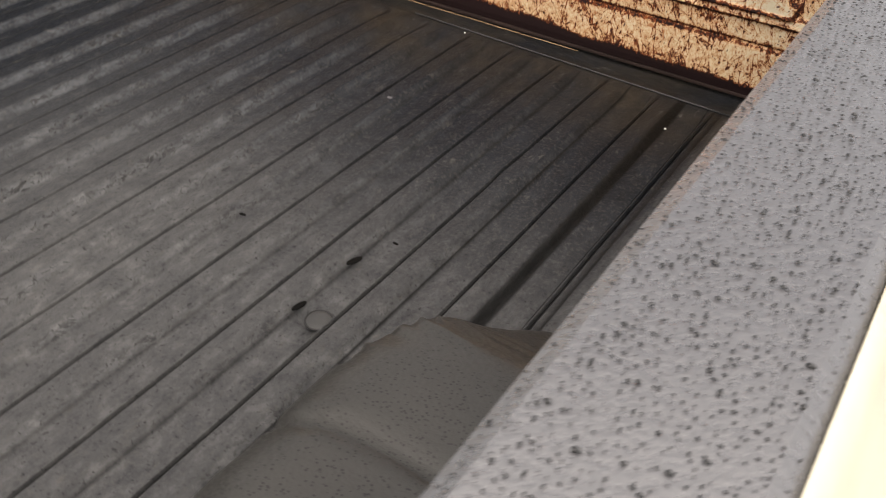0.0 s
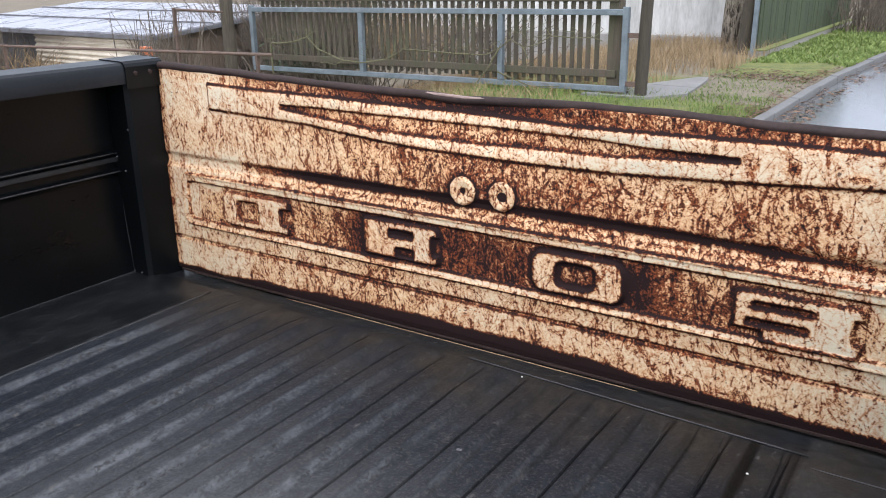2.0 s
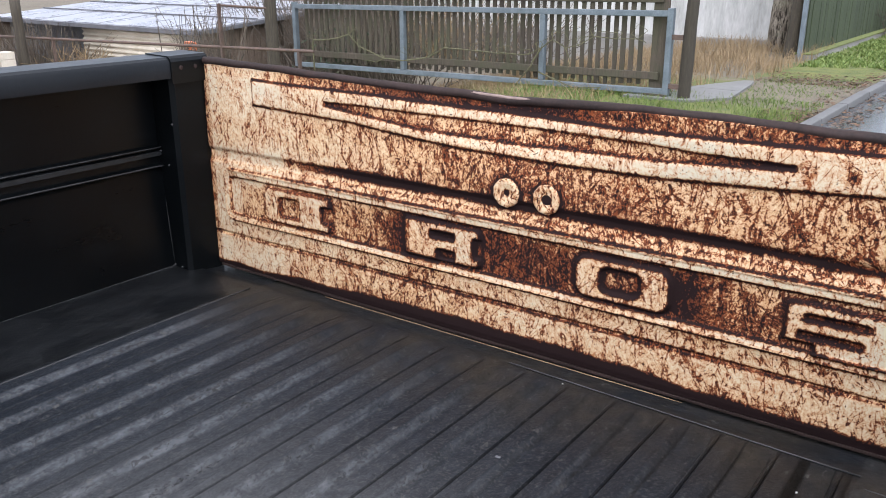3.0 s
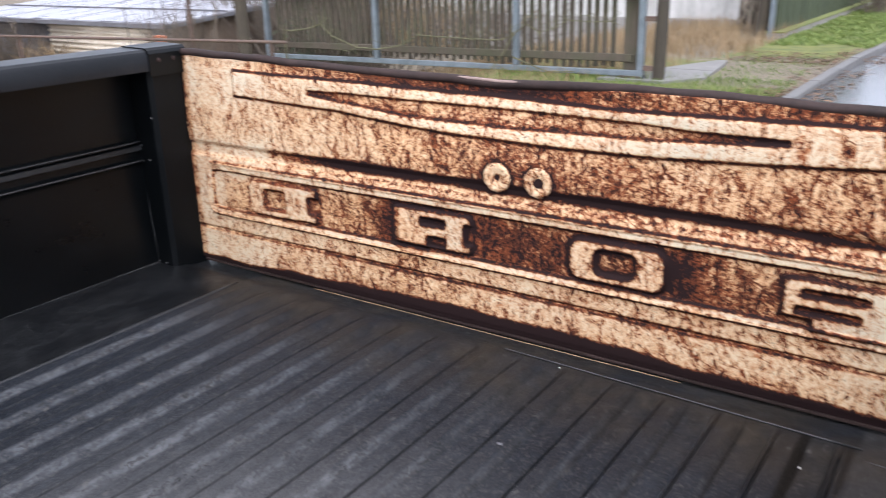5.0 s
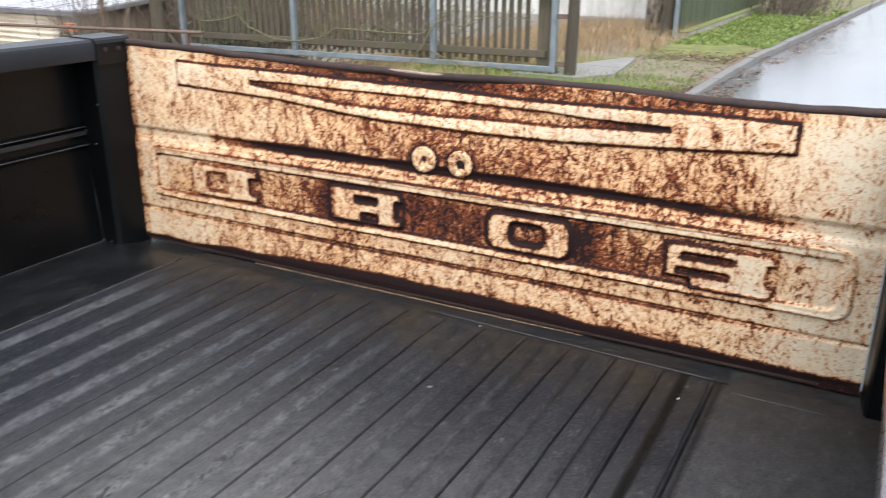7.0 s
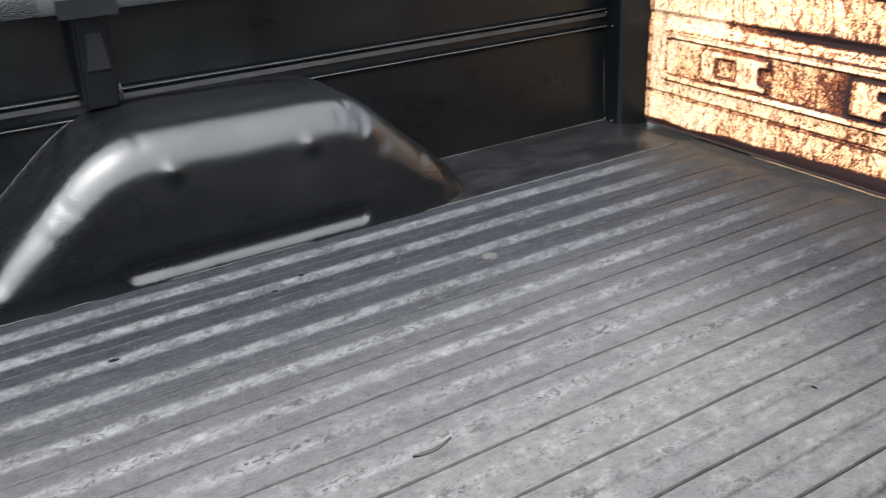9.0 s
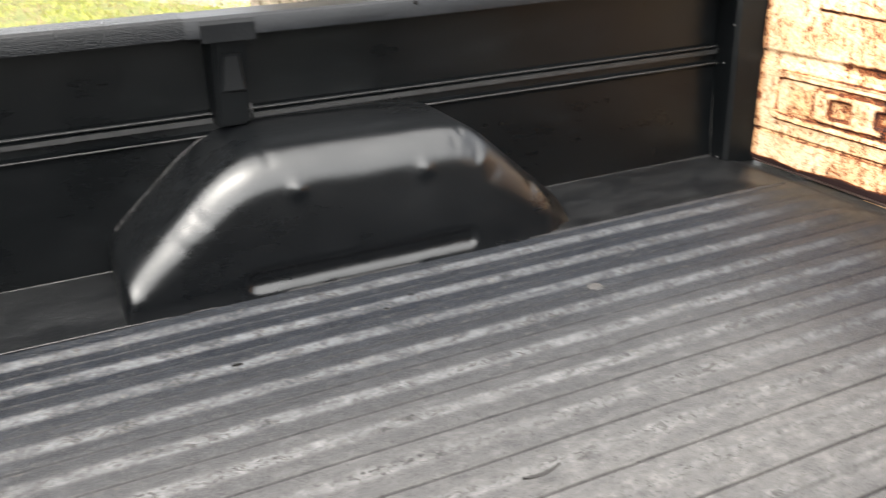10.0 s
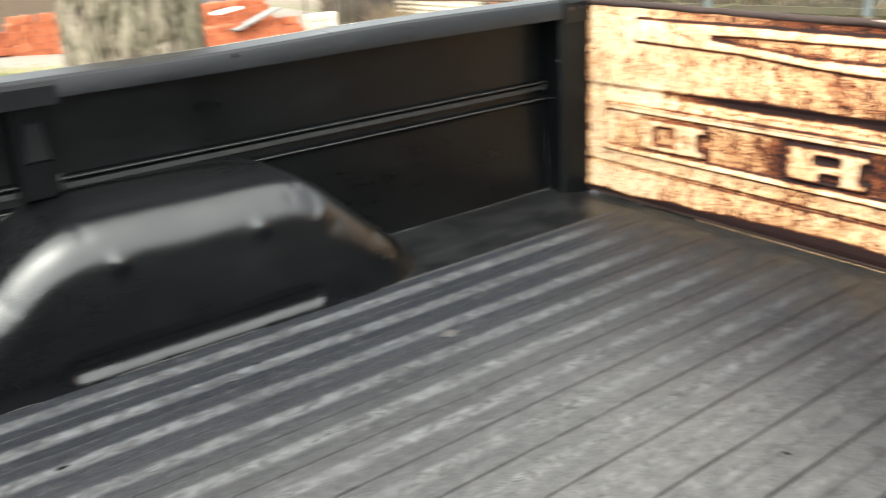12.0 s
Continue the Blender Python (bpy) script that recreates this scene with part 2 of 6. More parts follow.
def gate_paint():
    """Cream enamel that rusts through: bloom of orange, crackle, strokes and dark scale."""
    m = Mat("rusty_cream_enamel", 0.5)
    wear = m.attr("wear")
    spread = lambda s, lo, hi: m.ramp(s, [(lo, 0.0), (hi, 1.0)])
    ridge = lambda n, wd: m.ramp(m.math('ABSOLUTE', m.math('SUBTRACT', m.math('MULTIPLY', n, 2.0), 1.0)), [(0.0, 1.0), (wd, 0.0)])
    vein = spread(m.noise(70, 8, 0.70, m.mapped((1, 1, 0.9)), 1.6), 0.30, 0.70)
    fleck = spread(m.noise(210, 5, 0.70, m.mapped((1, 1, 0.85)), 0.8), 0.32, 0.68)
    patch = spread(m.noise(9, 6, 0.62), 0.32, 0.68)
    grain = spread(m.noise(520, 3, 0.65), 0.34, 0.66)
    bent = m.t.nodes.new("ShaderNodeVectorMath")
    bent.operation = 'ADD'
    wob = m.t.nodes.new("ShaderNodeTexNoise")
    wob.inputs["Scale"].default_value = 14
    m.t.links.new(m.coord.outputs["Object"], wob.inputs["Vector"])
    small = m.t.nodes.new("ShaderNodeVectorMath")
    small.operation = 'SCALE'
    small.inputs["Scale"].default_value = 0.09
    m.t.links.new(wob.outputs["Color"], small.inputs[0])
    m.t.links.new(m.mapped((1, 1, 0.8)), bent.inputs[0])
    m.t.links.new(small.outputs[0], bent.inputs[1])
    crack = m.ramp(m.voronoi(52, 'DISTANCE_TO_EDGE', bent.outputs[0]), [(0.0, 1.0), (0.07, 0.0)])
    curl = m.math('MAXIMUM', ridge(m.noise(44, 5, 0.6, m.mapped((1, 1, 0.8)), 1.4), 0.09), m.math('MULTIPLY', ridge(m.noise(100, 5, 0.62, None, 1.2), 0.13), 0.8))
    # straight strokes in several directions, broken into short pieces
    stroke = None
    for k, (turn, sc, wd) in enumerate(((3, 44, 0.075), (-10, 70, 0.10), (16, 80, 0.10), (35, 48, 0.045), (-38, 52, 0.05), (64, 40, 0.035))):
        line = ridge(m.noise(sc, 2, 0.45, m.turned(turn, (1, 1, 0.10)), 0.25), wd)
        piece = m.ramp(m.noise(30, 2, 0.5, m.turned(turn, (1.3, 1, 0.6 + 0.07 * k))), [(0.51, 0.0), (0.57, 1.0)])
        line = m.math('MULTIPLY', line, piece)
        stroke = line if stroke is None else m.math('MAXIMUM', stroke, line)
    tone = m.mix(m.noise(5, 4), (0.705, 0.515, 0.297), (0.785, 0.630, 0.410))
    clean = m.mix(m.noise(11, 5), (0.55, 0.485, 0.345), (0.67, 0.60, 0.45))
    base = m.mix(m.ramp(wear, [(0.14, 1.0), (0.32, 0.0)]), tone, clean)
    f = m.math('ADD', m.math('MULTIPLY', vein, 0.24), m.math('MULTIPLY', fleck, 0.29))
    f = m.math('ADD', f, m.math('ADD', m.math('MULTIPLY', patch, 0.12), m.math('MULTIPLY', grain, 0.07)))
    f = m.math('ADD', f, m.math('MULTIPLY', curl, 0.17))
    f = m.math('ADD', f, m.math('MULTIPLY', crack, m.math('MULTIPLY', vein, 0.22)))
    f = m.math('ADD', f, m.math('MULTIPLY', m.math('MULTIPLY', stroke, m.ramp(wear, [(0.12, 0.75), (0.30, 1.0)])), 0.26))
    f = m.math('MULTIPLY', m.math('ADD', f, wear), 0.7)
    col = m.mix(m.ramp(f, [(0.40, 0.0), (0.60, 0.90)]), base, (0.47, 0.19, 0.058))
    dots = m.math('MULTIPLY', m.ramp(m.voronoi(55, 'F1', bent.outputs[0]), [(0.14, 1.0), (0.24, 0.0)]), m.ramp(m.noise(15, 3), [(0.50, 0.0), (0.57, 0.85)]))
    col = m.mix(dots, col, (0.36, 0.125, 0.036))
    specks = m.math('MULTIPLY', m.ramp(m.voronoi(130, 'F1', bent.outputs[0]), [(0.15, 1.0), (0.22, 0.0)]), m.ramp(m.noise(22, 3), [(0.47, 0.0), (0.52, 0.95)]))
    col = m.mix(specks, col, (0.075, 0.026, 0.014))
    rust = m.ramp(f, [(0.586, 0.0), (0.614, 1.0)])
    deep = m.mix(m.ramp(fleck, [(0.35, 0.0), (0.75, 1.0)]), m.mix(patch, (0.110, 0.034, 0.015), (0.25, 0.066, 0.021)), (0.050, 0.016, 0.010))
    col = m.mix(rust, col, deep)
    dark = m.ramp(f, [(0.72, 0.0), (0.775, 1.0)])
    col = m.mix(dark, col, (0.016, 0.008, 0.008))
    m.color(col)
    m.rough(m.ramp(rust, [(0.0, 0.42), (1.0, 0.85)]))
    m.put(m.b.inputs["Specular IOR Level"], m.ramp(rust, [(0.0, 0.40), (1.0, 0.14)]))
    m.bump(f, 0.4, 0.002)
    return m.m


M_GATE = gate_paint()
M_LIP = plain("lit_orange_edge", (0.16, 0.075, 0.030), (0.55, 0.38, 0.22), 55, 0.6, 0.0, 0.3, 0.001)
M_BARE = plain("bare_rim_paint", (0.17, 0.115, 0.095), (0.30, 0.22, 0.19), 40, 0.6, 0.0, 0.2, 0.001)
M_RUST = plain("dark_rust", (0.013, 0.009, 0.008), (0.046, 0.029, 0.025), 22, 0.6, 0.0, 0.5, 0.002, (1, 1, 1), 160, spec=0.2)
M_DUSTY = plain("dusty_bolt_paint", (0.028, 0.028, 0.028), (0.050, 0.049, 0.048), 30, 0.55, 0.0, 0.3, 0.001)
# lightened so that seams and pressed lines carry a painted glint
M_SEAM = plain("seam_glint_paint", (0.018, 0.019, 0.020), (0.052, 0.052, 0.053), 60, 0.5, 0.0, 0.3, 0.001, spec=0.4)
M_BAND = plain("pale_ledge_paint", (0.005, 0.0055, 0.006), (0.017, 0.018, 0.019), 45, 0.5, 0.0, 0.3, 0.001, spec=0.3)
M_SCAR = plain("black_gouge", (0.003, 0.003, 0.003), (0.007, 0.0065, 0.006), 60, 0.9, 0.0, 0.3, 0.001, spec=0.08)
M_RUBBER = plain("tyre_rubber", (0.012, 0.012, 0.012), (0.03, 0.03, 0.03), 12, 0.8)
M_STEEL = plain("dull_steel", (0.10, 0.10, 0.10), (0.2, 0.19, 0.18), 14, 0.5, 0.6)


def water_drop():
    m = Mat("water_drop", 0.04, 0.0, 0.45)
    m.color((0.018, 0.0185, 0.0195))
    return m.m


M_DROP = water_drop()


def wet_asphalt():
    m = Mat("wet_asphalt", 0.2, 0.0, 1.0)
    v = m.mapped((1, 0.35, 1))
    pool = m.noise(0.7, 4, 0.55, v)
    stone = m.voronoi(120)
    grit = m.noise(60, 4, 0.7)
    m.color(m.mix(grit, (0.06, 0.061, 0.064), (0.13, 0.131, 0.136)))
    m.rough(m.ramp(pool, [(0.38, 0.14), (0.62, 0.28)]))
    m.b.inputs["Coat Weight"].default_value = 1.0
    m.b.inputs["Coat Roughness"].default_value = 0.20
    m.b.inputs["Coat IOR"].default_value = 1.9
    m.bump(m.math('ADD', m.math('MULTIPLY', stone, 0.4), grit), 0.15, 0.004)
    return m.m


M_ROAD = wet_asphalt()


def ground_mat():
    """Turf, straw, soil and a pale sandy yard, laid out by place."""
    m = Mat("turf_and_soil", 0.95)
    big = m.noise(0.6, 5, 0.6)
    mid = m.noise(4.5, 6, 0.65)
    fine = m.noise(38, 4, 0.7)
    turf = m.mix(m.ramp(mid, [(0.35, 0.0), (0.65, 1.0)]), (0.055, 0.085, 0.018), (0.14, 0.16, 0.035))
    turf = m.mix(m.ramp(fine, [(0.4, 0.0), (0.7, 0.6)]), turf, (0.17, 0.13, 0.06))
    soil = m.mix(m.ramp(m.noise(17, 6, 0.75), [(0.36, 0.0), (0.64, 1.0)]), (0.045, 0.036, 0.024), (0.17, 0.14, 0.10))
    sand = m.mix(mid, (0.15, 0.13, 0.105), (0.25, 0.225, 0.19))
    yard = m.ramp(m.math('ADD', m.attr("yard"), m.math('MULTIPLY', m.math('SUBTRACT', mid, 0.5), 0.7)), [(0.42, 0.0), (0.58, 1.0)])
    bare = m.ramp(m.math('ADD', m.attr("bare"), m.math('MULTIPLY', m.math('SUBTRACT', mid, 0.5), 0.9)), [(0.4, 0.0), (0.62, 1.0)])
    col = m.mix(bare, turf, m.mix(m.ramp(big, [(0.3, 0.1), (0.7, 0.6)]), soil, (0.20, 0.17, 0.12)))
    col = m.mix(yard, col, sand)
    m.color(col)
    m.bump(m.math('ADD', mid, m.math('MULTIPLY', fine, 0.5)), 0.6, 0.03)
    return m.m


M_GROUND = ground_mat()


def blades(name, a, b):
    m = Mat(name, 0.7)
    m.color(m.mix(m.random(True), a, b))
    return m.m


M_GRASS = blades("grass_blades", (0.045, 0.085, 0.012), (0.17, 0.22, 0.045))
M_LUSH = blades("lush_weed_leaves", (0.075, 0.125, 0.02), (0.19, 0.24, 0.06))
M_STRAW = blades("dry_straw", (0.15, 0.10, 0.05), (0.33, 0.24, 0.13))
M_LAWN = blades("lawn_blades", (0.13, 0.165, 0.025), (0.36, 0.37, 0.075))
M_LEAF = blades("fallen_leaves", (0.04, 0.022, 0.012), (0.16, 0.09, 0.045))
M_IVY = blades("ivy_leaves", (0.015, 0.032, 0.012), (0.05, 0.075, 0.03))
M_TWIG = blades("bare_twigs", (0.05, 0.04, 0.03), (0.14, 0.11, 0.08))


def timber(name, a, b, rough=0.85, long=(14, 14, 1.2), moss=None):
    m = Mat(name, rough)
    v = m.mapped(long)
    g = m.noise(3.0, 6, 0.65, v, 0.8)
    fine = m.noise(14, 3, 0.6, v)
    col = m.mix(m.ramp(m.math('ADD', m.math('MULTIPLY', g, 0.7), m.math('MULTIPLY', fine, 0.3)), [(0.3, 0.0), (0.7, 1.0)]), a, b)
    col = m.mix(m.math('MULTIPLY', m.random(), 0.45), col, tuple(c * 0.5 for c in a))
    if moss:
        col = m.mix(m.ramp(m.noise(3.5, 5, 0.6), [(0.4, 0.0), (0.65, 0.85)]), col, moss)
    m.color(col)
    m.bump(g, 0.4, 0.004)
    return m.m


M_PICKET = timber("weathered_grey_wood", (0.036, 0.028, 0.019), (0.115, 0.092, 0.066), moss=(0.060, 0.060, 0.032))
M_POST = timber("dark_post_wood", (0.028, 0.023, 0.016), (0.095, 0.077, 0.052))
M_GREENWOOD = timber("algae_green_boards", (0.025, 0.036, 0.016), (0.075, 0.095, 0.045))
M_BROWNWOOD = timber("brown_boards", (0.07, 0.05, 0.035), (0.20, 0.15, 0.11))


def bark():
    """Grey furrowed bark with patches of pale lichen."""
    m = Mat("tree_bark", 0.95, 0.0, 0.2)
    v = m.mapped((1, 1, 0.3))
    plate = m.noise(22, 8, 0.7, v, 0.8)
    fine = m.noise(90, 4, 0.7, v)
    furrow = m.noise(34, 6, 0.65, m.mapped((1, 1, 0.14)), 0.9)
    col = m.mix(m.ramp(plate, [(0.35, 0.0), (0.6, 1.0)]), (0.12, 0.098, 0.072), (0.38, 0.325, 0.26))
    col = m.mix(m.ramp(furrow, [(0.43, 0.95), (0.49, 0.0)]), col, (0.030, 0.023, 0.016))
    col = m.mix(m.ramp(m.noise(2.2, 4, 0.6), [(0.52, 0.0), (0.66, 0.35)]), col, (0.24, 0.255, 0.16))
    m.color(m.mix(m.ramp(fine, [(0.4, 0.35), (0.6, 0.0)]), col, (0.05, 0.04, 0.03)))
    m.bump(m.math('ADD', m.math('ADD', plate, m.math('MULTIPLY', furrow, 1.5)), m.math('MULTIPLY', fine, 0.4)), 0.9, 0.03)
    return m.m


M_BARK = bark()
M_GALV = plain("blue_grey_painted_steel", (0.085, 0.105, 0.118), (0.20, 0.235, 0.26), 7, 0.55, 0.2, 0.1, 0.001)
M_IRON = plain("rusty_iron", (0.05, 0.035, 0.03), (0.14, 0.09, 0.065), 15, 0.75)
M_SHEET = plain("soiled_plastic_sheet", (0.13, 0.125, 0.11), (0.42, 0.41, 0.385), 9, 0.6, 0, 0.4, 0.02, (1, 1, 0.4), 26)
M_PLASTER = plain("white_plaster", (0.27, 0.265, 0.24), (0.62, 0.615, 0.59), 3.2, 0.9, 0, 0.15, 0.01, (1, 1, 0.22), 26)
M_PLINTH = plain("grey_plinth", (0.17, 0.165, 0.15), (0.33, 0.315, 0.29), 2.5, 0.9, 0, 0.25, 0.01)
M_CONCRETE = plain("worn_concrete", (0.12, 0.118, 0.112), (0.21, 0.205, 0.195), 4, 0.8, 0, 0.3, 0.006)
M_KERB = plain("kerb_concrete", (0.085, 0.085, 0.083), (0.165, 0.163, 0.157), 9, 0.65, 0, 0.3, 0.004)
M_MOSS = plain("moss_capping", (0.10, 0.13, 0.03), (0.19, 0.20, 0.07), 10, 0.95, 0, 0.6, 0.02)
M_CORR = plain("cream_corrugated_sheet", (0.42, 0.36, 0.27), (0.66, 0.60, 0.50), 3.5, 0.6, 0.0, 0.15, 0.003, (1, 1, 0.5))
M_ROOF = plain("wet_roofing_felt", (0.13, 0.13, 0.145), (0.42, 0.42, 0.45), 3.2, 0.3, 0.0, 0.2, 0.005, (1, 0.4, 1))
M_FLASH = plain("dark_felt_edge", (0.06, 0.06, 0.065), (0.16, 0.16, 0.17), 6, 0.6)
M_WHITE = plain("white_sheeting", (0.62, 0.61, 0.58), (0.84, 0.83, 0.80), 2.5, 0.7)


def clay():
    m = Mat("red_clay_tile", 0.85)
    r = m.random()
    n = m.noise(9, 5, 0.6)
    col = m.mix(r, (0.36, 0.085, 0.035), (0.52, 0.17, 0.075))
    col = m.mix(m.ramp(n, [(0.45, 0.0), (0.7, 0.7)]), col, (0.20, 0.075, 0.045))
    m.color(col)
    m.bump(n, 0.3, 0.003)
    return m.m


M_CLAY = clay()
M_ORANGE = plain("faded_orange_plastic", (0.55, 0.16, 0.07), (0.68, 0.24, 0.12), 10, 0.5)
M_VINE = plain("lichen_grey_vine", (0.060, 0.055, 0.030), (0.15, 0.145, 0.075), 30, 0.9)

# ---- mesh helpers ----
PLACE = STREET      # axes in which parts are given: STREET, BED or YARD


def world_of(ob):
    m = ob.matrix_basis.copy()
    if ob.parent:
        m = world_of(ob.parent) @ ob.matrix_parent_inverse @ m
    return m


def mesh_from(name, verts, faces, material, smooth=True):
    me = bpy.data.meshes.new(name)
    me.from_pydata([tuple(v) for v in verts], [], [tuple(f) for f in faces])
    me.validate()
    me.materials.append(material)
    if smooth:
        me.shade_smooth()
    me.update()
    return me


def from_bm(name, bm, material, smooth=False):
    me = bpy.data.meshes.new(name)
    bmesh.ops.recalc_face_normals(bm, faces=bm.faces)
    bm.to_mesh(me)
    bm.free()
    me.materials.append(material)
    if smooth:
        me.shade_smooth()
        me.set_sharp_from_angle(angle=radians(28))
    return me


def part(name, data, material, parent, label="", smooth=False):
    """Links a bmesh or mesh, given in the axes of PLACE, as one mesh under a thing or a part."""
    if isinstance(data, bmesh.types.BMesh):
        data = from_bm(name, data, material, smooth)
    ob = new(name, data)
    ob.parent = parent
    ob.matrix_parent_inverse = world_of(parent).inverted()
    ob.matrix_basis = PLACE
    if label:
        ob["label"] = label
    return ob


def thing(name, at, label, category, group="", kind=""):
    ob = new(name)
    ob.matrix_basis = PLACE @ Matrix.Translation(at)
    return tagged(ob, label, category, group, kind)


def box(bm, x0, x1, y0, y1, z0, z1, bevel=0.0, turn=None):
    m = Matrix.Translation(((x0 + x1) / 2, (y0 + y1) / 2, (z0 + z1) / 2))
    if turn is not None:
        m = m @ turn
    made = bmesh.ops.create_cube(bm, size=1.0, matrix=m @ Matrix.Diagonal((x1 - x0, y1 - y0, z1 - z0, 1)))["verts"]
    if bevel:
        edges = {e for v in made for e in v.link_edges}
        bmesh.ops.bevel(bm, geom=list(edges), offset=bevel, segments=2, affect='EDGES', profile=0.6)
    return bm


def boxed(*args, **kw):
    return box(bmesh.new(), *args, **kw)


NEAR, NEAR_SCALE, NEAR_DROP = 1.6305, 0.715, 0.008      # inner lip of the street-side rail and its narrower width


def near_skew(y):
    """The street-side rail bows out slightly towards the tailgate."""
    return 0.008 * max(y + 0.75, 0.0)


def extruded(loop, y0, y1, mirror=None, rows=1, wobble=0.0):
    """A closed x-z loop drawn out along y, with end caps. mirror: laid out from that x to the other side."""
    n = len(loop)
    verts, faces = [], []
    for j in range(rows + 1):
        y = y0 + (y1 - y0) * j / rows
        for x, z in loop:
            w = wobble * noise.noise((x * 3, y * 2.3, z * 3)) if wobble else 0.0
            verts.append(((mirror - x * NEAR_SCALE + near_skew(y) if mirror is not None else x) + w, y, z + w * 0.6 - (NEAR_DROP if mirror is not None and z > 1.1 else 0.0)))
    for j in range(rows):
        for i in range(n):
            k = (i + 1) % n
            f = (j * n + i, j * n + k, (j + 1) * n + k, (j + 1) * n + i)
            faces.append(f)
    faces.append(tuple(range(n)))
    faces.append(tuple(reversed(range(rows * n, rows * n + n))))
    bm = bmesh.new()
    vs = [bm.verts.new(v) for v in verts]
    for f in faces:
        bm.faces.new([vs[i] for i in f])
    return bm


def tube(points, radii, seg=8, ridged=0.0):
    """Closed tube along points."""
    verts, faces = [], []
    pts = [Vector(p) for p in points]
    side = Vector((0.37, 0.92, 0.11))
    for i, p in enumerate(pts):
        d = (pts[min(i + 1, len(pts) - 1)] - pts[max(i - 1, 0)]).normalized()
        a = d.cross(side)
        if a.length < 0.05:
            a = d.cross(Vector((1, 0, 0)))
        a.normalize()
        b = d.cross(a)
        for k in range(seg):
            t = 2 * math.pi * k / seg
            r = radii[i]
            if ridged:
                c, s = math.cos(t), math.sin(t)
                q = (c * r * 13 + 0.6 * noise.noise((c * 3, s * 3, p.z * 4)), s * r * 13, p.z * 2.4)
                furrow = max(1 - abs(noise.noise(q)) * 3.2, 0.0)
                fine = noise.noise((c * r * 60, s * r * 60, p.z * 30))
                r += ridged * (-0.16 * furrow ** 1.5 + 0.03 * fine + 0.12 * r * noise.noise((c * 1.5, s * 1.5, p.z * 0.8)))
            verts.append(p + (a * math.cos(t) + b * math.sin(t)) * r)
    n = len(pts)
    for i in range(n - 1):
        for k in range(seg):
            l = (k + 1) % seg
            faces.append((i * seg + k, i * seg + l, (i + 1) * seg + l, (i + 1) * seg + k))
    faces.append(tuple(reversed(range(seg))))
    faces.append(tuple(range((n - 1) * seg, n * seg)))
    return verts, faces


def disc(bm, centre, r, h, axis='z', seg=20, dome=0.4):
    """A low round head with a soft rim, standing out along axis by h."""
    turn = {'z': Matrix.Identity(4), 'y': pose(0, 0, 0, 90), 'x': pose(0, 0, 0, 0, 90)}[axis]
    m = Matrix.Translation(centre) @ turn
    rings = [(r, 0), (r, h * 0.5), (r * 0.85, h * 0.85), (r * dome, h), (0.001, h)]
    vs = [[bm.verts.new(m @ Vector((math.cos(2 * math.pi * k / seg) * q, math.sin(2 * math.pi * k / seg) * q, z))) for k in range(seg)] for q, z in rings]
    for a, b in zip(vs, vs[1:]):
        for k in range(seg):
            bm.faces.new((a[k], a[(k + 1) % seg], b[(k + 1) % seg], b[k]))
    bm.faces.new(list(reversed(vs[0])))
    bm.faces.new(vs[-1])
    return bm


def smoothstep(a, b, x):
    t = np.clip((x - a) / (b - a), 0, 1)
    return t * t * (3 - 2 * t)


F = 0.75            # height of the bed floor
WIDE = 1.62         # opening between the tailgate jambs
FRONT = -2.42       # front wall of the bed

# ---- ground, road, kerb ----
def kerb_x(y):
    return -0.288 + 0.0027 * y + 0.050 * max(y - 10.0, 0.0)


def terrain(x, y):
    left = float(smoothstep(-3.0, -7.0, x))
    z = 0.05 + 0.02 * noise.noise((x * 0.5, y * 0.5, 0.0))
    z += left * (min(max(0.02 - 0.09 * (y + 0.5), -0.6), 0.15) - 0.02) * float(smoothstep(60.0, 20.0, abs(y)))
    edge = kerb_x(y)
    under = float(smoothstep(edge - 0.12, edge + 0.02, x))
    right = float(smoothstep(6.3, 6.5, x - edge))
    return z * (1 - under) + under * (-0.12) + right * 0.17


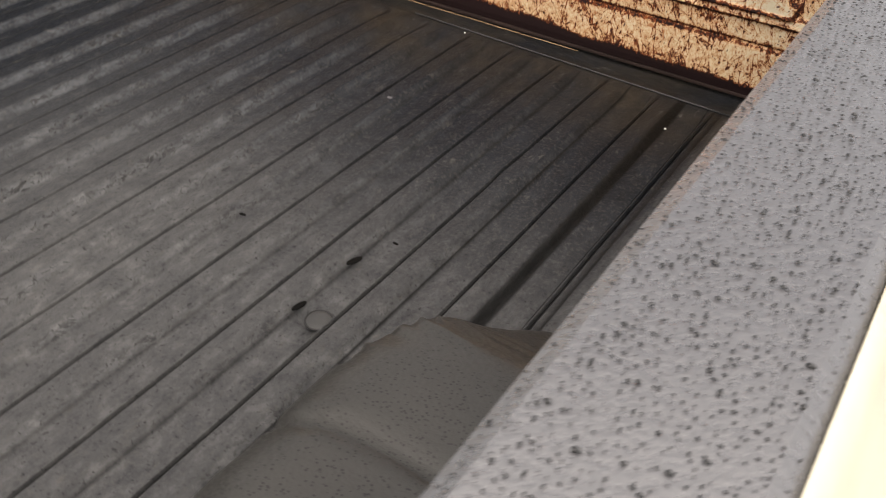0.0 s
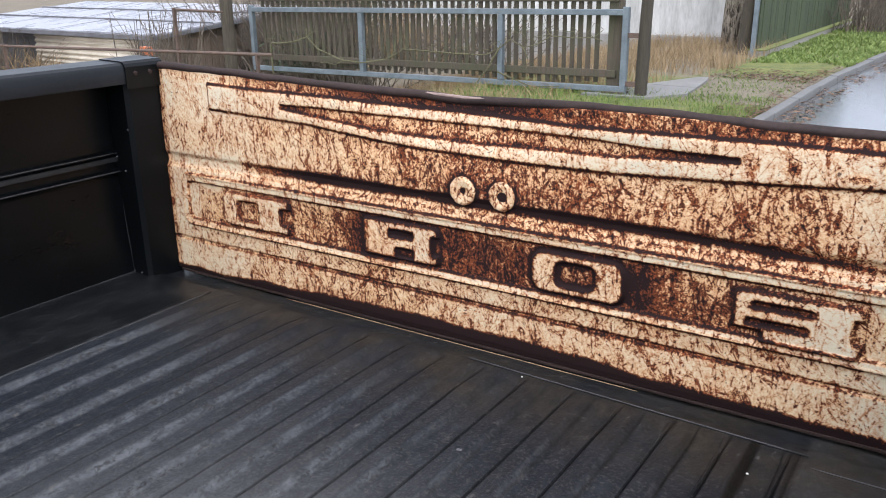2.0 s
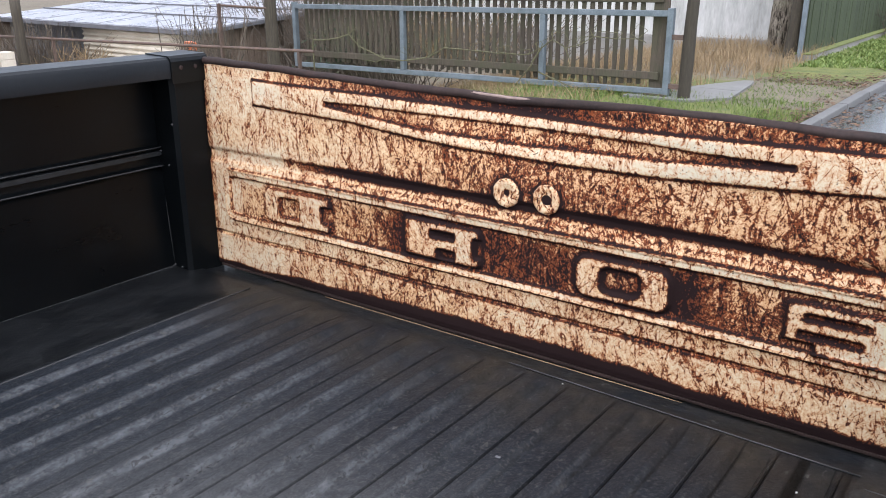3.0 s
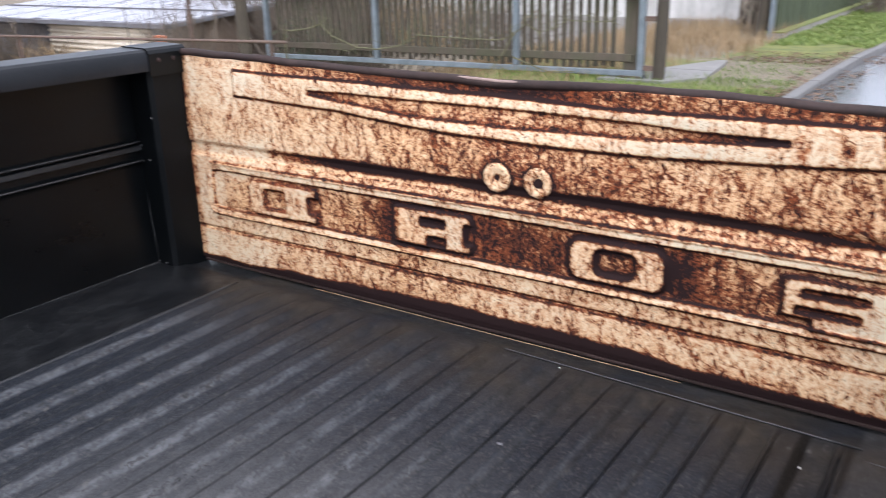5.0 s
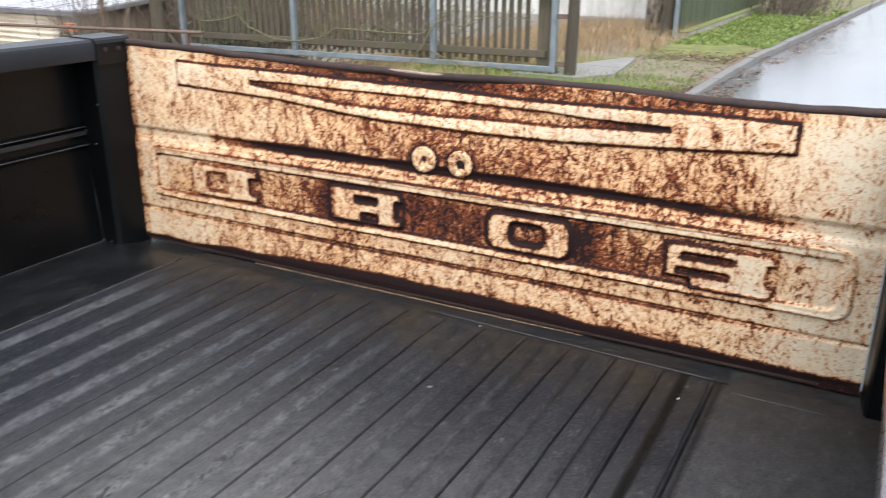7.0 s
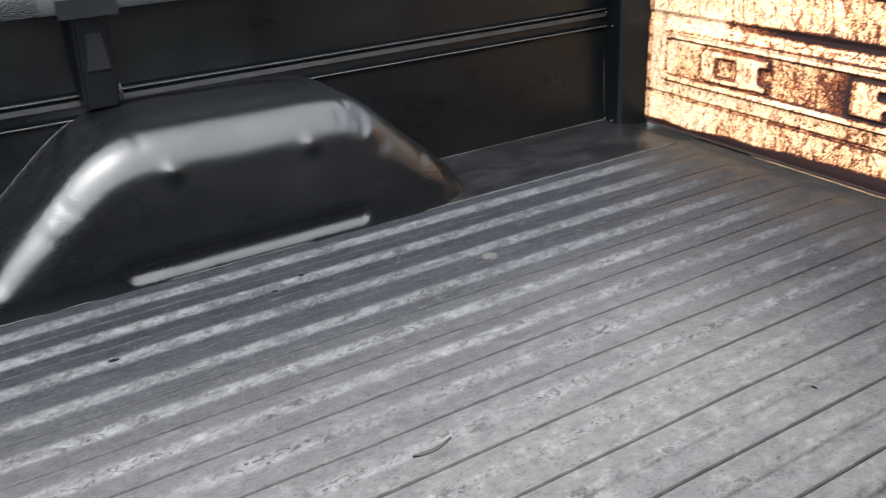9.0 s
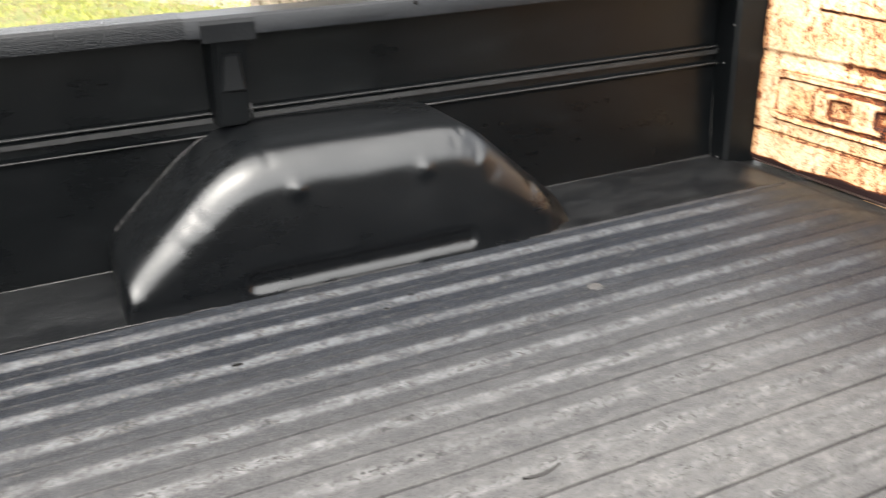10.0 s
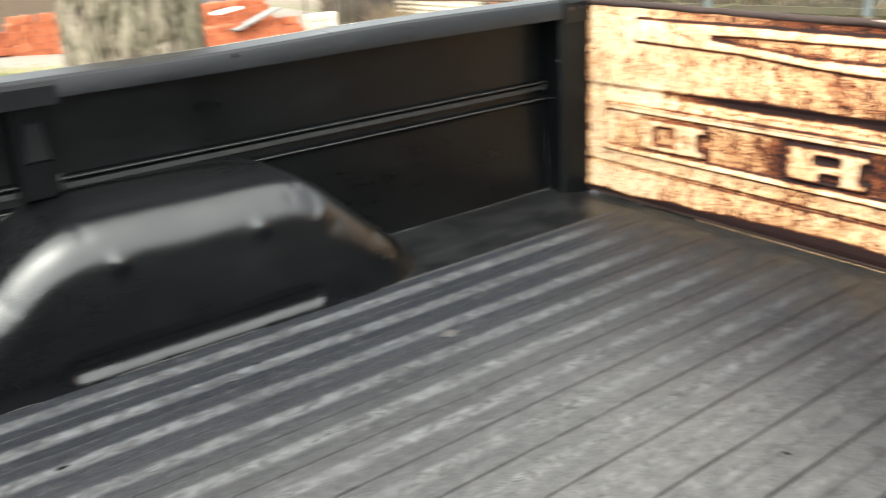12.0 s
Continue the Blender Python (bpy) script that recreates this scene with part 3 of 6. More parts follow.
def build_ground():
    xs = sorted(set([-400, -200, -110, -70, -45, -32, -26] + [round(-22 + 0.5 * i, 2) for i in range(28)] + [round(-8 + 0.25 * i, 2) for i in range(29)]
                    + [round(-0.8 + 0.09 * i, 2) for i in range(14)] + [1, 1.6, 2.4, 3.5, 5, 5.8, 6.1, 6.4, 6.8, 8, 11, 16, 25, 45, 80, 140, 260, 400]))
    ys = sorted(set([-400, -200, -100, -60, -35, -22, -16] + [round(-12 + 0.4 * i, 2) for i in range(80)] + [21, 22, 23.5, 25, 28, 32, 38, 46, 60, 90, 150, 260, 400]))
    verts = [(x, y, terrain(x, y)) for y in ys for x in xs]
    n = len(xs)
    faces = [(j * n + i, j * n + i + 1, (j + 1) * n + i + 1, (j + 1) * n + i) for j in range(len(ys) - 1) for i in range(n - 1)]
    me = mesh_from("ground", verts, faces, M_GROUND)
    for name in ("yard", "bare"):
        me.attributes.new(name, 'FLOAT', 'POINT')
    yard, bare = me.attributes["yard"], me.attributes["bare"]
    for i, (x, y, z) in enumerate(verts):
        line = -10.0 + (min(y, 2.5) - 0.8) * 0.94
        yard.data[i].value = float(smoothstep(line + 0.5, line - 0.5, x)) * (1.0 if y < 9 else 0.0)
        drive = float(smoothstep(-1.8, -1.3, x) * smoothstep(7.0, 7.6, y) * smoothstep(10.2, 9.6, y))
        gutter = float(smoothstep(-0.75, -0.35, x)) * float(smoothstep(-2, 6, y)) * 0.5
        straw = float(smoothstep(-1.2, -2.0, x) * smoothstep(8.5, 9.5, y)) * 0.7
        bare.data[i].value = max(drive, gutter, straw, 0.25)
    tagged(new("ground", me), "uneven grassy ground with bare soil and a pale yard", "ground", kind="structure")


build_ground()


def build_road():
    ys = [-80, -40, -20, -10, -4] + [i * 1.0 for i in range(0, 41)] + [45, 55, 80, 140]
    cols = [0.02, 0.35, 1.0, 2.0, 3.2, 4.4, 5.4, 6.2]
    crown = [-0.02, 0.0, 0.012, 0.03, 0.04, 0.03, 0.012, 0.0]
    verts = [(kerb_x(y) + c, y, h) for y in ys for c, h in zip(cols, crown)]
    n = len(cols)
    faces = [(j * n + i, j * n + i + 1, (j + 1) * n + i + 1, (j + 1) * n + i) for j in range(len(ys) - 1) for i in range(n - 1)]
    tagged(new("road", mesh_from("road", verts, faces, M_ROAD)), "wet grey asphalt road reflecting the overcast sky", "road", kind="structure")


build_road()

# ---- pickup truck bed ----
PLACE = BED
truck = thing("pickup_truck", (WIDE / 2, -1.2, 0), "pickup truck bed in black liner paint with a rusty tailgate", "pickup truck")


RIB = 0.011


def rib_height(x):
    """Floor profile across the bed: raised ribs with a broad slope on one side."""
    if x < 0.2195 or x > 1.430:
        return RIB
    for k in range(14):
        down = 0.2195 + 0.0875 * k
        up = 0.2710 + 0.0875 * k
        if down <= x < down + 0.014:
            return RIB * (1 - (x - down) / 0.014)
        if down + 0.014 <= x < up - 0.007:
            return 0.0
        if up - 0.007 <= x < up:
            return -0.003 * (x - up + 0.007) / 0.007
        if up <= x < up + 0.005:
            return RIB * (x - up) / 0.005
        if up + 0.006 <= x < up + 0.012:
            return RIB - 0.004 * (1 - abs(x - up - 0.009) / 0.003)
    return RIB


def build_floor():
    xs = [-0.092, -0.05, 0.0, 0.06, 0.12, 0.176, 0.180, 0.184, 0.188]
    for k in range(14):
        a = 0.2195 + 0.0875 * k
        xs += [a - 0.0055, a - 0.004, a, a + 0.003, a + 0.007, a + 0.011, a + 0.014, a + 0.018, a + 0.0195, a + 0.032, a + 0.0445, a + 0.050, a + 0.0515, a + 0.0565, a + 0.0575, a + 0.0605, a + 0.0635, a + 0.072]
    xs += [1.2785, 1.280, 1.2815, 1.357, 1.360, 1.366, 1.372, 1.375, 1.4055, 1.407, 1.4085, 1.4285, 1.4295, 1.431, 1.434, 1.438, 1.442, 1.50, 1.56, 1.62, 1.712]
    xs = sorted(set(xs))
    ys = [FRONT + i * 0.045 for i in range(51)] + [-0.105, -0.085, -0.07, -0.06, -0.045, -0.035, -0.02, 0.03]
    verts = []
    for y in ys:
        end = float(smoothstep(-0.115, -0.07, y))
        for x in xs:
            h = rib_height(x)
            if x in (0.180, 0.184, 1.438, 1.442):
                h = 0.0125
            h = h * (1 - end) + 0.008 * end
            if y > -0.05:
                h -= 0.006 * float(smoothstep(-0.05, -0.03, y))
            d = 0.0011 * noise.noise((x * 9, y * 7, 1.0)) + 0.0015 * noise.noise((x * 2.2, y * 2.0, 5.0))
            for cx, cy, r, a in ((1.255, -0.396, 0.02, 0.004), (0.62, -0.9, 0.04, -0.003), (1.02, -0.55, 0.03, -0.003), (0.9, -0.18, 0.03, 0.0025), (0.40, -1.43, 0.03, -0.003)):
                q = ((x - cx) ** 2 + (y - cy) ** 2) / (r * r)
                if q < 6:
                    d += a * math.exp(-q)
            verts.append((x, y, F - 0.004 + h + d))
    n, m = len(xs), len(ys)
    faces = [(j * n + i, j * n + i + 1, (j + 1) * n + i + 1, (j + 1) * n + i) for j in range(m - 1) for i in range(n - 1)]
    base = len(verts)
    verts += [(x, y, F - 0.03) for y in (ys[0], ys[-1]) for x in (xs[0], xs[-1])]
    faces += [(base, base + 2, base + 3, base + 1)]
    me = mesh_from("bed_floor", verts, faces, M_FLOOR)
    me.set_sharp_from_angle(angle=radians(50))
    for name in ("pale_base", "shade_grime", "wing", "worn", "soil"):
        me.attributes.new(name, 'FLOAT', 'POINT')
    soil = me.attributes["soil"]
    pale_base, shade_grime, wing, worn = me.attributes["pale_base"], me.attributes["shade_grime"], me.attributes["wing"], me.attributes["worn"]
    for i, (x, y, z) in enumerate(verts):
        k = (x - 0.2265) / 0.0875
        s = abs(k - round(k)) * 0.0875
        on = 0.19 < x < 1.42 and y < -0.06
        pale_base.data[i].value = float(smoothstep(-0.28, -0.80, y)) * float(smoothstep(0.30, 0.95, x)) if x < 1.4365 else 0.35 + 0.5 * float(smoothstep(-0.28, -0.80, y))
        # dark lines at rib steps, fainter on street-side slopes: painted shade plus dirt
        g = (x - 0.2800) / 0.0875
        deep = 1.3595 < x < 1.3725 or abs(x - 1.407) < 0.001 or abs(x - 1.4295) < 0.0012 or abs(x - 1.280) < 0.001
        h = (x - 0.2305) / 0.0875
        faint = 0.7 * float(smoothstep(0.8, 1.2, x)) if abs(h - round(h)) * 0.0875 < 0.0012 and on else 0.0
        shade_grime.data[i].value = max(1.0 if abs(g - round(g)) * 0.0875 < 0.0012 and on else faint, 1.0 if deep and y < -0.06 else 0.0)
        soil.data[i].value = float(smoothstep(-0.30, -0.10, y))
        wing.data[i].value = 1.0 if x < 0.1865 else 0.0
        worn.data[i].value = float(smoothstep(0.0073, 0.0054, s)) * (1.0 - 0.55 * float(smoothstep(0.60, 1.30, x))) * float(smoothstep(-0.06, -0.35, y)) if on else 0.0
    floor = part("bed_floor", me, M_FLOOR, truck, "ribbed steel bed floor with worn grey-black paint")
    for x, y in ((0.442, -0.786), (1.227, -0.754)):
        bm = bmesh.new()
        disc(bm, (x, y, F + 0.004), 0.014, 0.003, seg=18, dome=0.5)
        bolt = part("bolt", bm, M_DUSTY, floor, smooth=True)
        ring = [(x + 0.0150 * math.cos(k * 0.3142), y + 0.0150 * math.sin(k * 0.3142), F + 0.0052) for k in range(21)]
        part("rim_groove", mesh_from("rim_groove", *tube(ring, [0.0013] * 21, 6), M_RUBBER), M_RUBBER, bolt, "dark ring round the bolt head")
    for x, y, r, turn in ((1.199, -0.658, 0.011, 72), (1.219, -0.605, 0.004, 0), (1.198, -0.752, 0.010, 80), (1.032, -0.669, 0.005, 10), (0.411, -1.438, 0.0085, 84), (0.345, -1.16, 0.006, 75), (0.315, -1.10, 0.006, 80)):
        bm = bmesh.new()
        disc(bm, (0, 0, 0), r, 0.0015, seg=12, dome=0.2)
        bmesh.ops.transform(bm, matrix=pose(x, y, F + 0.0085, 0, 0, turn) @ Matrix.Diagonal((1.0, 0.42, 1.0, 1.0)), verts=bm.verts)
        part("scar", bm, M_SCAR, floor, "dark gouge in the floor paint", True)
    return floor


bed_floor = build_floor()
for x in (-0.0720, 1.6810):
    part("seam", mesh_from("seam", *tube([(x, FRONT + 0.02 + k * 0.1 if k < 24 else -0.074, F + 0.0045 + 0.0006 * noise.noise((k * 2.1, x, 0))) for k in range(25)], [0.0030] * 25, 6), M_SEAM), M_SEAM, bed_floor)

seam = [(0.1905, FRONT + 0.02 + k * 0.1 if k < 24 else -0.075, F + 0.0078 + 0.0005 * noise.noise((k * 1.7, 4.0, 0))) for k in range(25)]
part("seam", mesh_from("seam", *tube(seam, [0.0016] * 25, 6), M_SEAM), M_SEAM, bed_floor)
for pts in ([(0.85 + 0.059 * k, -0.050 - 0.0018 * k, F + 0.0054) for k in range(11)], [(1.450 + 0.027 * k, -0.101, F + 0.0066) for k in range(7)]):
    part("seam", mesh_from("seam", *tube(pts, [0.0014] * len(pts), 6), M_SEAM), M_SEAM, bed_floor)

SIDE = [(-0.074, F - 0.03), (-0.074, F + 0.002), (-0.080, 0.80), (-0.088, 0.985), (-0.088, 0.990), (-0.086, 0.996), (-0.079, 0.999), (-0.079, 1.003), (-0.090, 1.007), (-0.091, 1.026), (-0.084, 1.030),
        (-0.083, 1.034), (-0.088, 1.037), (-0.083, 1.040), (-0.084, 1.045), (-0.093, 1.049), (-0.094, 1.12), (-0.094, 1.216), (-0.098, 1.216), (-0.098, F - 0.03)]
SKIN = [(-0.0925, 1.2510), (-0.0975, 1.247), (-0.103, 1.235), (-0.118, 1.200), (-0.146, 1.16), (-0.180, 1.10), (-0.224, 1.00), (-0.238, 0.90), (-0.224, 0.75), (-0.196, 0.50), (-0.186, 0.50), (-0.212, 0.75), (-0.226, 0.90), (-0.212, 0.99),
        (-0.168, 1.09), (-0.134, 1.15), (-0.0985, 1.195)]
RAIL = [(0.0, 1.205), (0.0, 1.238), (-0.003, 1.245), (-0.010, 1.250), (-0.084, 1.252), (-0.092, 1.249), (-0.096, 1.242), (-0.097, 1.205), (-0.090, 1.205),
        (-0.088, 1.216), (-0.006, 1.206)]


def sunk(bm, edge):
    """The verge-side rail lies a little lower towards the cab."""
    if not edge:
        for v in bm.verts:
            v.co.z -= float(smoothstep(-0.50, -1.10, v.co.y)) * (0.013 if v.co.z > 1.22 else 0.004 if v.co.z > 1.19 else 0.0)
    return bm


def build_side(mirror, wet):
    edge = mirror is not None
    word = "street-side" if edge else "verge-side"
    side = part("bedside", extruded(SIDE, FRONT, -0.002, mirror, 40, 0.003), M_WALL, truck, "black-painted steel bed side with twin pressed lines", True)
    part("outer_skin", sunk(extruded(SKIN, FRONT, -0.002, mirror, 30), edge), M_SKIN, truck, "cream-painted outer body side", True)
    mx = (lambda x: NEAR - x * NEAR_SCALE) if edge else (lambda x: x)
    lip = [(-0.008, 1.216), (0.0, 1.240), (-0.002, 1.2465)] + RAIL[3:] if edge else RAIL
    rail = part("rail", sunk(extruded(lip, -1.385, 0.012, mirror, 30, 0.0025), edge), M_RAIL_WET if wet else M_RAIL, truck,
                "satin grey-black top rail beaded with rain" if wet else "satin black top rail", True)
    part("rail", sunk(extruded([(x, z + 0.001) for x, z in lip], FRONT - 0.03, -1.385, mirror, 20, 0.0025), edge), M_RAIL_WET if wet else M_RAIL_COARSE, truck, "top rail with coarse textured liner coating", True)
    # paler tubes stand in for the highlights along the pressed lines
    for bx, bz, br in ((-0.0783, 1.0000, 0.0018), (-0.0829, 1.0420, 0.0015)):
        part("pressed_line", mesh_from("pressed_line", *tube([(mx(bx), FRONT + 0.02 + k * 0.1 if k < 24 else -0.07, bz + 0.0006 * noise.noise((k * 1.3, bz, 0))) for k in range(25)], [br] * 25, 6), M_SEAM), M_SEAM, side)
    band = [(mx(-0.092), 1.0235), (mx(-0.0815), 1.0235), (mx(-0.0830), 1.0335), (mx(-0.092), 1.0335)]
    part("pressed_line", extruded(band if not edge else [((NEAR - x) / NEAR_SCALE, z) for x, z in band], FRONT + 0.02, -0.07, mirror, 24, 0.001), M_BAND, side)
    if not edge:
        pts = [(-0.073, -0.0735, F + 0.008), (-0.083, -0.0720, 0.88), (-0.086, -0.0700, 0.985), (-0.0805, -0.072, 0.998)]
        part("seam", mesh_from("seam", *tube(pts, [0.0011] * 4, 6), M_SEAM), M_SEAM, side)
        for x, y, z in ((-0.0815, -0.0735, 1.034), (-0.055, -0.0745, 1.003), (-0.028, -0.0748, 1.100), (-0.071, -0.0745, F + 0.009), (-0.043, -0.0755, F + 0.009)):
            bm = bmesh.new()
            bmesh.ops.create_icosphere(bm, subdivisions=2, radius=0.0026)
            bmesh.ops.transform(bm, matrix=pose(x, y, z) @ Matrix.Diagonal((0.8, 1.2, 1.0, 1.0)), verts=bm.verts)
            part("weld_spot", bm, M_SEAM, side, smooth=True)
        bm = bmesh.new()
        disc(bm, (-0.0012, -0.933, 1.2285), 0.0042, 0.0024, 'x', 12, 0.7)
        part("drain_hole", bm, M_SCAR, rail, "small dark hole in the rail lip", True)
    # saddle plate of the stake bracket
    plate = [(0.0020, 1.195), (0.0020, 1.236), (-0.0005, 1.2435), (-0.004, 1.244), (-0.004, 1.195)]
    part("saddle_plate", sunk(extruded(plate, -1.358, -1.258, mirror), edge), M_WALL if wet else M_SADDLE, truck, smooth=False)
    # rear corner plate with two rivets
    cap = part("corner_plate", extruded([(x + 0.003 if x > -0.05 else x, z + 0.002 if z > 1.22 else z - 0.012) for x, z in RAIL[:5]] + [(-0.084, 1.2515), (-0.010, 1.2495), (0.0005, 1.238), (0.0005, 1.202)], -0.085, 0.014, mirror),
               M_RAIL_WET if wet else M_WALL, truck)
    for y in (-0.06, -0.022):
        bm = bmesh.new()
        disc(bm, (mx(0.003) , y, 1.226), 0.005, 0.002 if not edge else -0.002, 'x', 10)
        part("rivet", bm, M_RUST, cap, smooth=True)
    # stake bracket: tapered channel between rail and wheel arch
    bm = bmesh.new()
    pts = [(-0.088, -1.346, 1.213), (-0.088, -1.262, 1.213), (-0.012, -1.336, 1.213), (-0.012, -1.272, 1.213),
           (-0.088, -1.346, 1.02), (-0.088, -1.274, 1.02), (-0.050, -1.340, 1.02), (-0.050, -1.280, 1.02)]
    v = [bm.verts.new((mx(x), y, z)) for x, y, z in pts]
    for f in ((0, 2, 6, 4), (2, 3, 7, 6), (3, 1, 5, 7), (0, 1, 3, 2), (4, 6, 7, 5), (0, 4, 5, 1)):
        bm.faces.new([v[i] for i in f])
    bmesh.ops.bevel(bm, geom=list(bm.edges), offset=0.005, segments=2, affect='EDGES')
    brk = part("stake_bracket", bm, M_WALL, truck, smooth=False)
    bm = bmesh.new()
    pts = [(-0.0225, -1.322, 1.165), (-0.0225, -1.288, 1.165), (-0.0365, -1.330, 1.088), (-0.0365, -1.280, 1.088)]
    a = [bm.verts.new((mx(x), y, z)) for x, y, z in pts] + [bm.verts.new((mx(x + 0.007), y + (0.005 if i % 2 == 0 else -0.005), z - 0.004 if i < 2 else z + 0.006)) for i, (x, y, z) in enumerate(pts)]
    for f in ((0, 1, 5, 4), (1, 3, 7, 5), (3, 2, 6, 7), (2, 0, 4, 6), (4, 5, 7, 6), (0, 2, 3, 1)):
        bm.faces.new([a[i] for i in f])
    part("embossed_pad", bm, M_ARCH, brk)
    pin = [(mx(-0.046), -1.2745, 1.030), (mx(-0.046), -1.2740, 1.048), (mx(-0.045), -1.2740, 1.062)]
    part("pin", mesh_from("pin", *tube(pin, [0.0024, 0.0030, 0.0020], 8), M_BAND), M_BAND, brk, "small scuffed pin at the foot")
    if edge:
        # added black filler that keeps the gap beside the tailgate dark
        part("jamb_return", boxed(1.6390, 1.690, 0.014, 0.050, F - 0.01, 1.200, 0.002), M_WALL, truck)
    # tailgate jamb
    jamb = [(-0.090, F - 0.02), (-0.090, 1.214), (-0.004, 1.214), (0.0, F + 0.004)]
    bm = bmesh.new()
    ring = [(-0.092, -0.072), (-0.024, -0.074), (-0.014, -0.066), (0.000, -0.004), (0.000, 0.012), (-0.092, 0.012)]
    if edge:
        ring = [(x if x < -0.05 else x * 0.6 - 0.012, y) for x, y in ring]
    lo = [bm.verts.new((mx(x), y, F - 0.01)) for x, y in ring]
    hi = [bm.verts.new((mx(x - 0.004 if x > -0.05 else x), y, 1.216)) for x, y in ring]
    for i in range(6):
        k = (i + 1) % 6
        bm.faces.new((lo[i], lo[k], hi[k], hi[i]))
    bm.faces.new(lo)
    bm.faces.new(hi)
    part("tailgate_jamb", bm, M_WALL, truck)


build_side(None, False)
build_side(NEAR, True)

ARCH_FACE = 0.190


def arch_profile():
    """Side outline of the wheel arch, y and height above the floor, smoothed by corner cutting."""
    pts = [(-1.584, 0.0), (-1.582, 0.060), (-1.568, 0.085), (-1.490, 0.158), (-1.385, 0.246), (-1.300, 0.272), (-1.080, 0.268), (-0.905, 0.262), (-0.862, 0.236), (-0.800, 0.176), (-0.692, 0.082), (-0.652, 0.047), (-0.646, 0.020), (-0.646, 0.0)]
    for _ in range(3):
        out = [pts[0]]
        for a, b in zip(pts, pts[1:]):
            out += [(a[0] * 0.75 + b[0] * 0.25, a[1] * 0.75 + b[1] * 0.25), (a[0] * 0.25 + b[0] * 0.75, a[1] * 0.25 + b[1] * 0.75)]
        out.append(pts[-1])
        pts = out
    fine = [pts[0]]
    for a, b in zip(pts, pts[1:]):
        k = max(1, math.ceil(math.dist(a, b) / 0.007))
        fine += [(a[0] + (b[0] - a[0]) * i / k, a[1] + (b[1] - a[1]) * i / k) for i in range(1, k + 1)]
    return fine


def build_arch(mirror, shift, material, soft_edge):
    prof = arch_profile()
    n = len(prof)
    across = [-0.092, -0.04, 0.02, 0.05, 0.08, 0.10, ARCH_FACE - soft_edge]
    rounds = 9
    down = 26
    dents = [(-1.258, 0.199, 0.014, 0.0105), (-1.008, 0.197, 0.014, 0.0095), (-0.900, 0.226, 0.021, -0.0075), (-0.880, 0.195, 0.010, 0.004), (-0.765, 0.120, 0.016, -0.004), (-1.299, 0.262, 0.009, -0.003), (-1.43, 0.172, 0.011, -0.0025), (-0.935, 0.236, 0.012, -0.004),
             (-0.905, 0.215, 0.010, 0.003), (-0.86, 0.165, 0.014, -0.003), (-1.46, 0.145, 0.012, 0.002), (-1.14, 0.258, 0.05, -0.002), (-0.915, 0.250, 0.007, -0.003)]
    verts, faces = [], []
    rows = len(across) + rounds + down
    for i, (y, h) in enumerate(prof):
        a, b = prof[max(i - 8, 0)], prof[min(i + 8, n - 1)]
        ny, nz = -(b[1] - a[1]), (b[0] - a[0])
        l = math.hypot(ny, nz)
        ny, nz = ny / l, nz / l
        col = [(x, y, h) for x in across]
        for k in range(1, rounds + 1):
            t = math.pi / 2 * k / rounds
            q = soft_edge * (1 - math.cos(t))
            col.append((ARCH_FACE - soft_edge + soft_edge * math.sin(t), y - ny * q * (0.12 + 0.88 * float(smoothstep(0.0, 0.22, h))), max(h - nz * q, 0.0)))
        qx, qy, qz = col[-1]
        for k in range(1, down + 1):
            t = k / down
            col.append((ARCH_FACE + 0.002 * t, qy + (max(-1.572, min(-0.668, qy)) - qy) * t, qz * (1 - t)))
        for x, yy, z in col:
            if x > ARCH_FACE - 0.001:
                s = min(max(yy, -1.348), -0.918)
                q = math.hypot(yy - s, z - 0.038)
                x -= 0.011 * float(smoothstep(0.028, 0.006, q))
            if mirror is None:
                x -= 0.045 * float(smoothstep(-0.745, -0.650, yy)) * float(smoothstep(0.02, 0.16, x))
            else:
                xb, yb = mirror - x, yy + shift
                q = (yb - np.interp(xb, (1.45, 1.48, 1.51, 1.54), (-1.013, -1.001, -0.996, -0.998))) / 0.006
                z -= 0.006 * math.exp(-q * q) * float(smoothstep(0.12, 0.2, z))
                rim = yb - np.interp(xb, (1.437, 1.465, 1.501, 1.54), (-0.936, -0.892, -0.856, -0.842))
                wavy = 0.006 * math.sin(xb * 230)
                z += (0.0050 * math.exp(-(rim / 0.0045) ** 2) + 0.0025 * math.exp(-((rim + 0.017 + wavy) / 0.004) ** 2)) * float(smoothstep(1.56, 1.53, xb))
            for dy, dz, r, amp in dents:
                q = ((yy - dy) ** 2 + (z - dz) ** 2) / (r * r)
                if q < 5 and x > 0.06:
                    fade = amp * math.exp(-q) * float(smoothstep(0.06, 0.13, x))
                    x += fade
                    z += 0.7 * fade
            w = 0.002 * noise.noise((x * 6, yy * 5, z * 6)) + 0.0008 * noise.noise((x * 24, yy * 20, z * 24))
            if mirror is not None:
                w += 0.003 * noise.noise((x * 11, yy * 9, z * 9)) + 0.002 * noise.noise((x * 30, yy * 30, z * 30))
            verts.append(((mirror - x - w) if mirror is not None else x + w, yy + shift, F - 0.001 + z + w))
    for i in range(n - 1):
        for k in range(rows - 1):
            faces.append((i * rows + k, i * rows + k + 1, (i + 1) * rows + k + 1, (i + 1) * rows + k))
    me = mesh_from("wheel_arch", verts, faces, material)
    arch = part("wheel_arch", me, material, truck, "dented black wheel arch with a pressed slot")


    line = [((mirror + 0.080) if mirror is not None else -0.080, y + shift, F + h) for y, h in prof if y < -1.365 and h > 0.085]
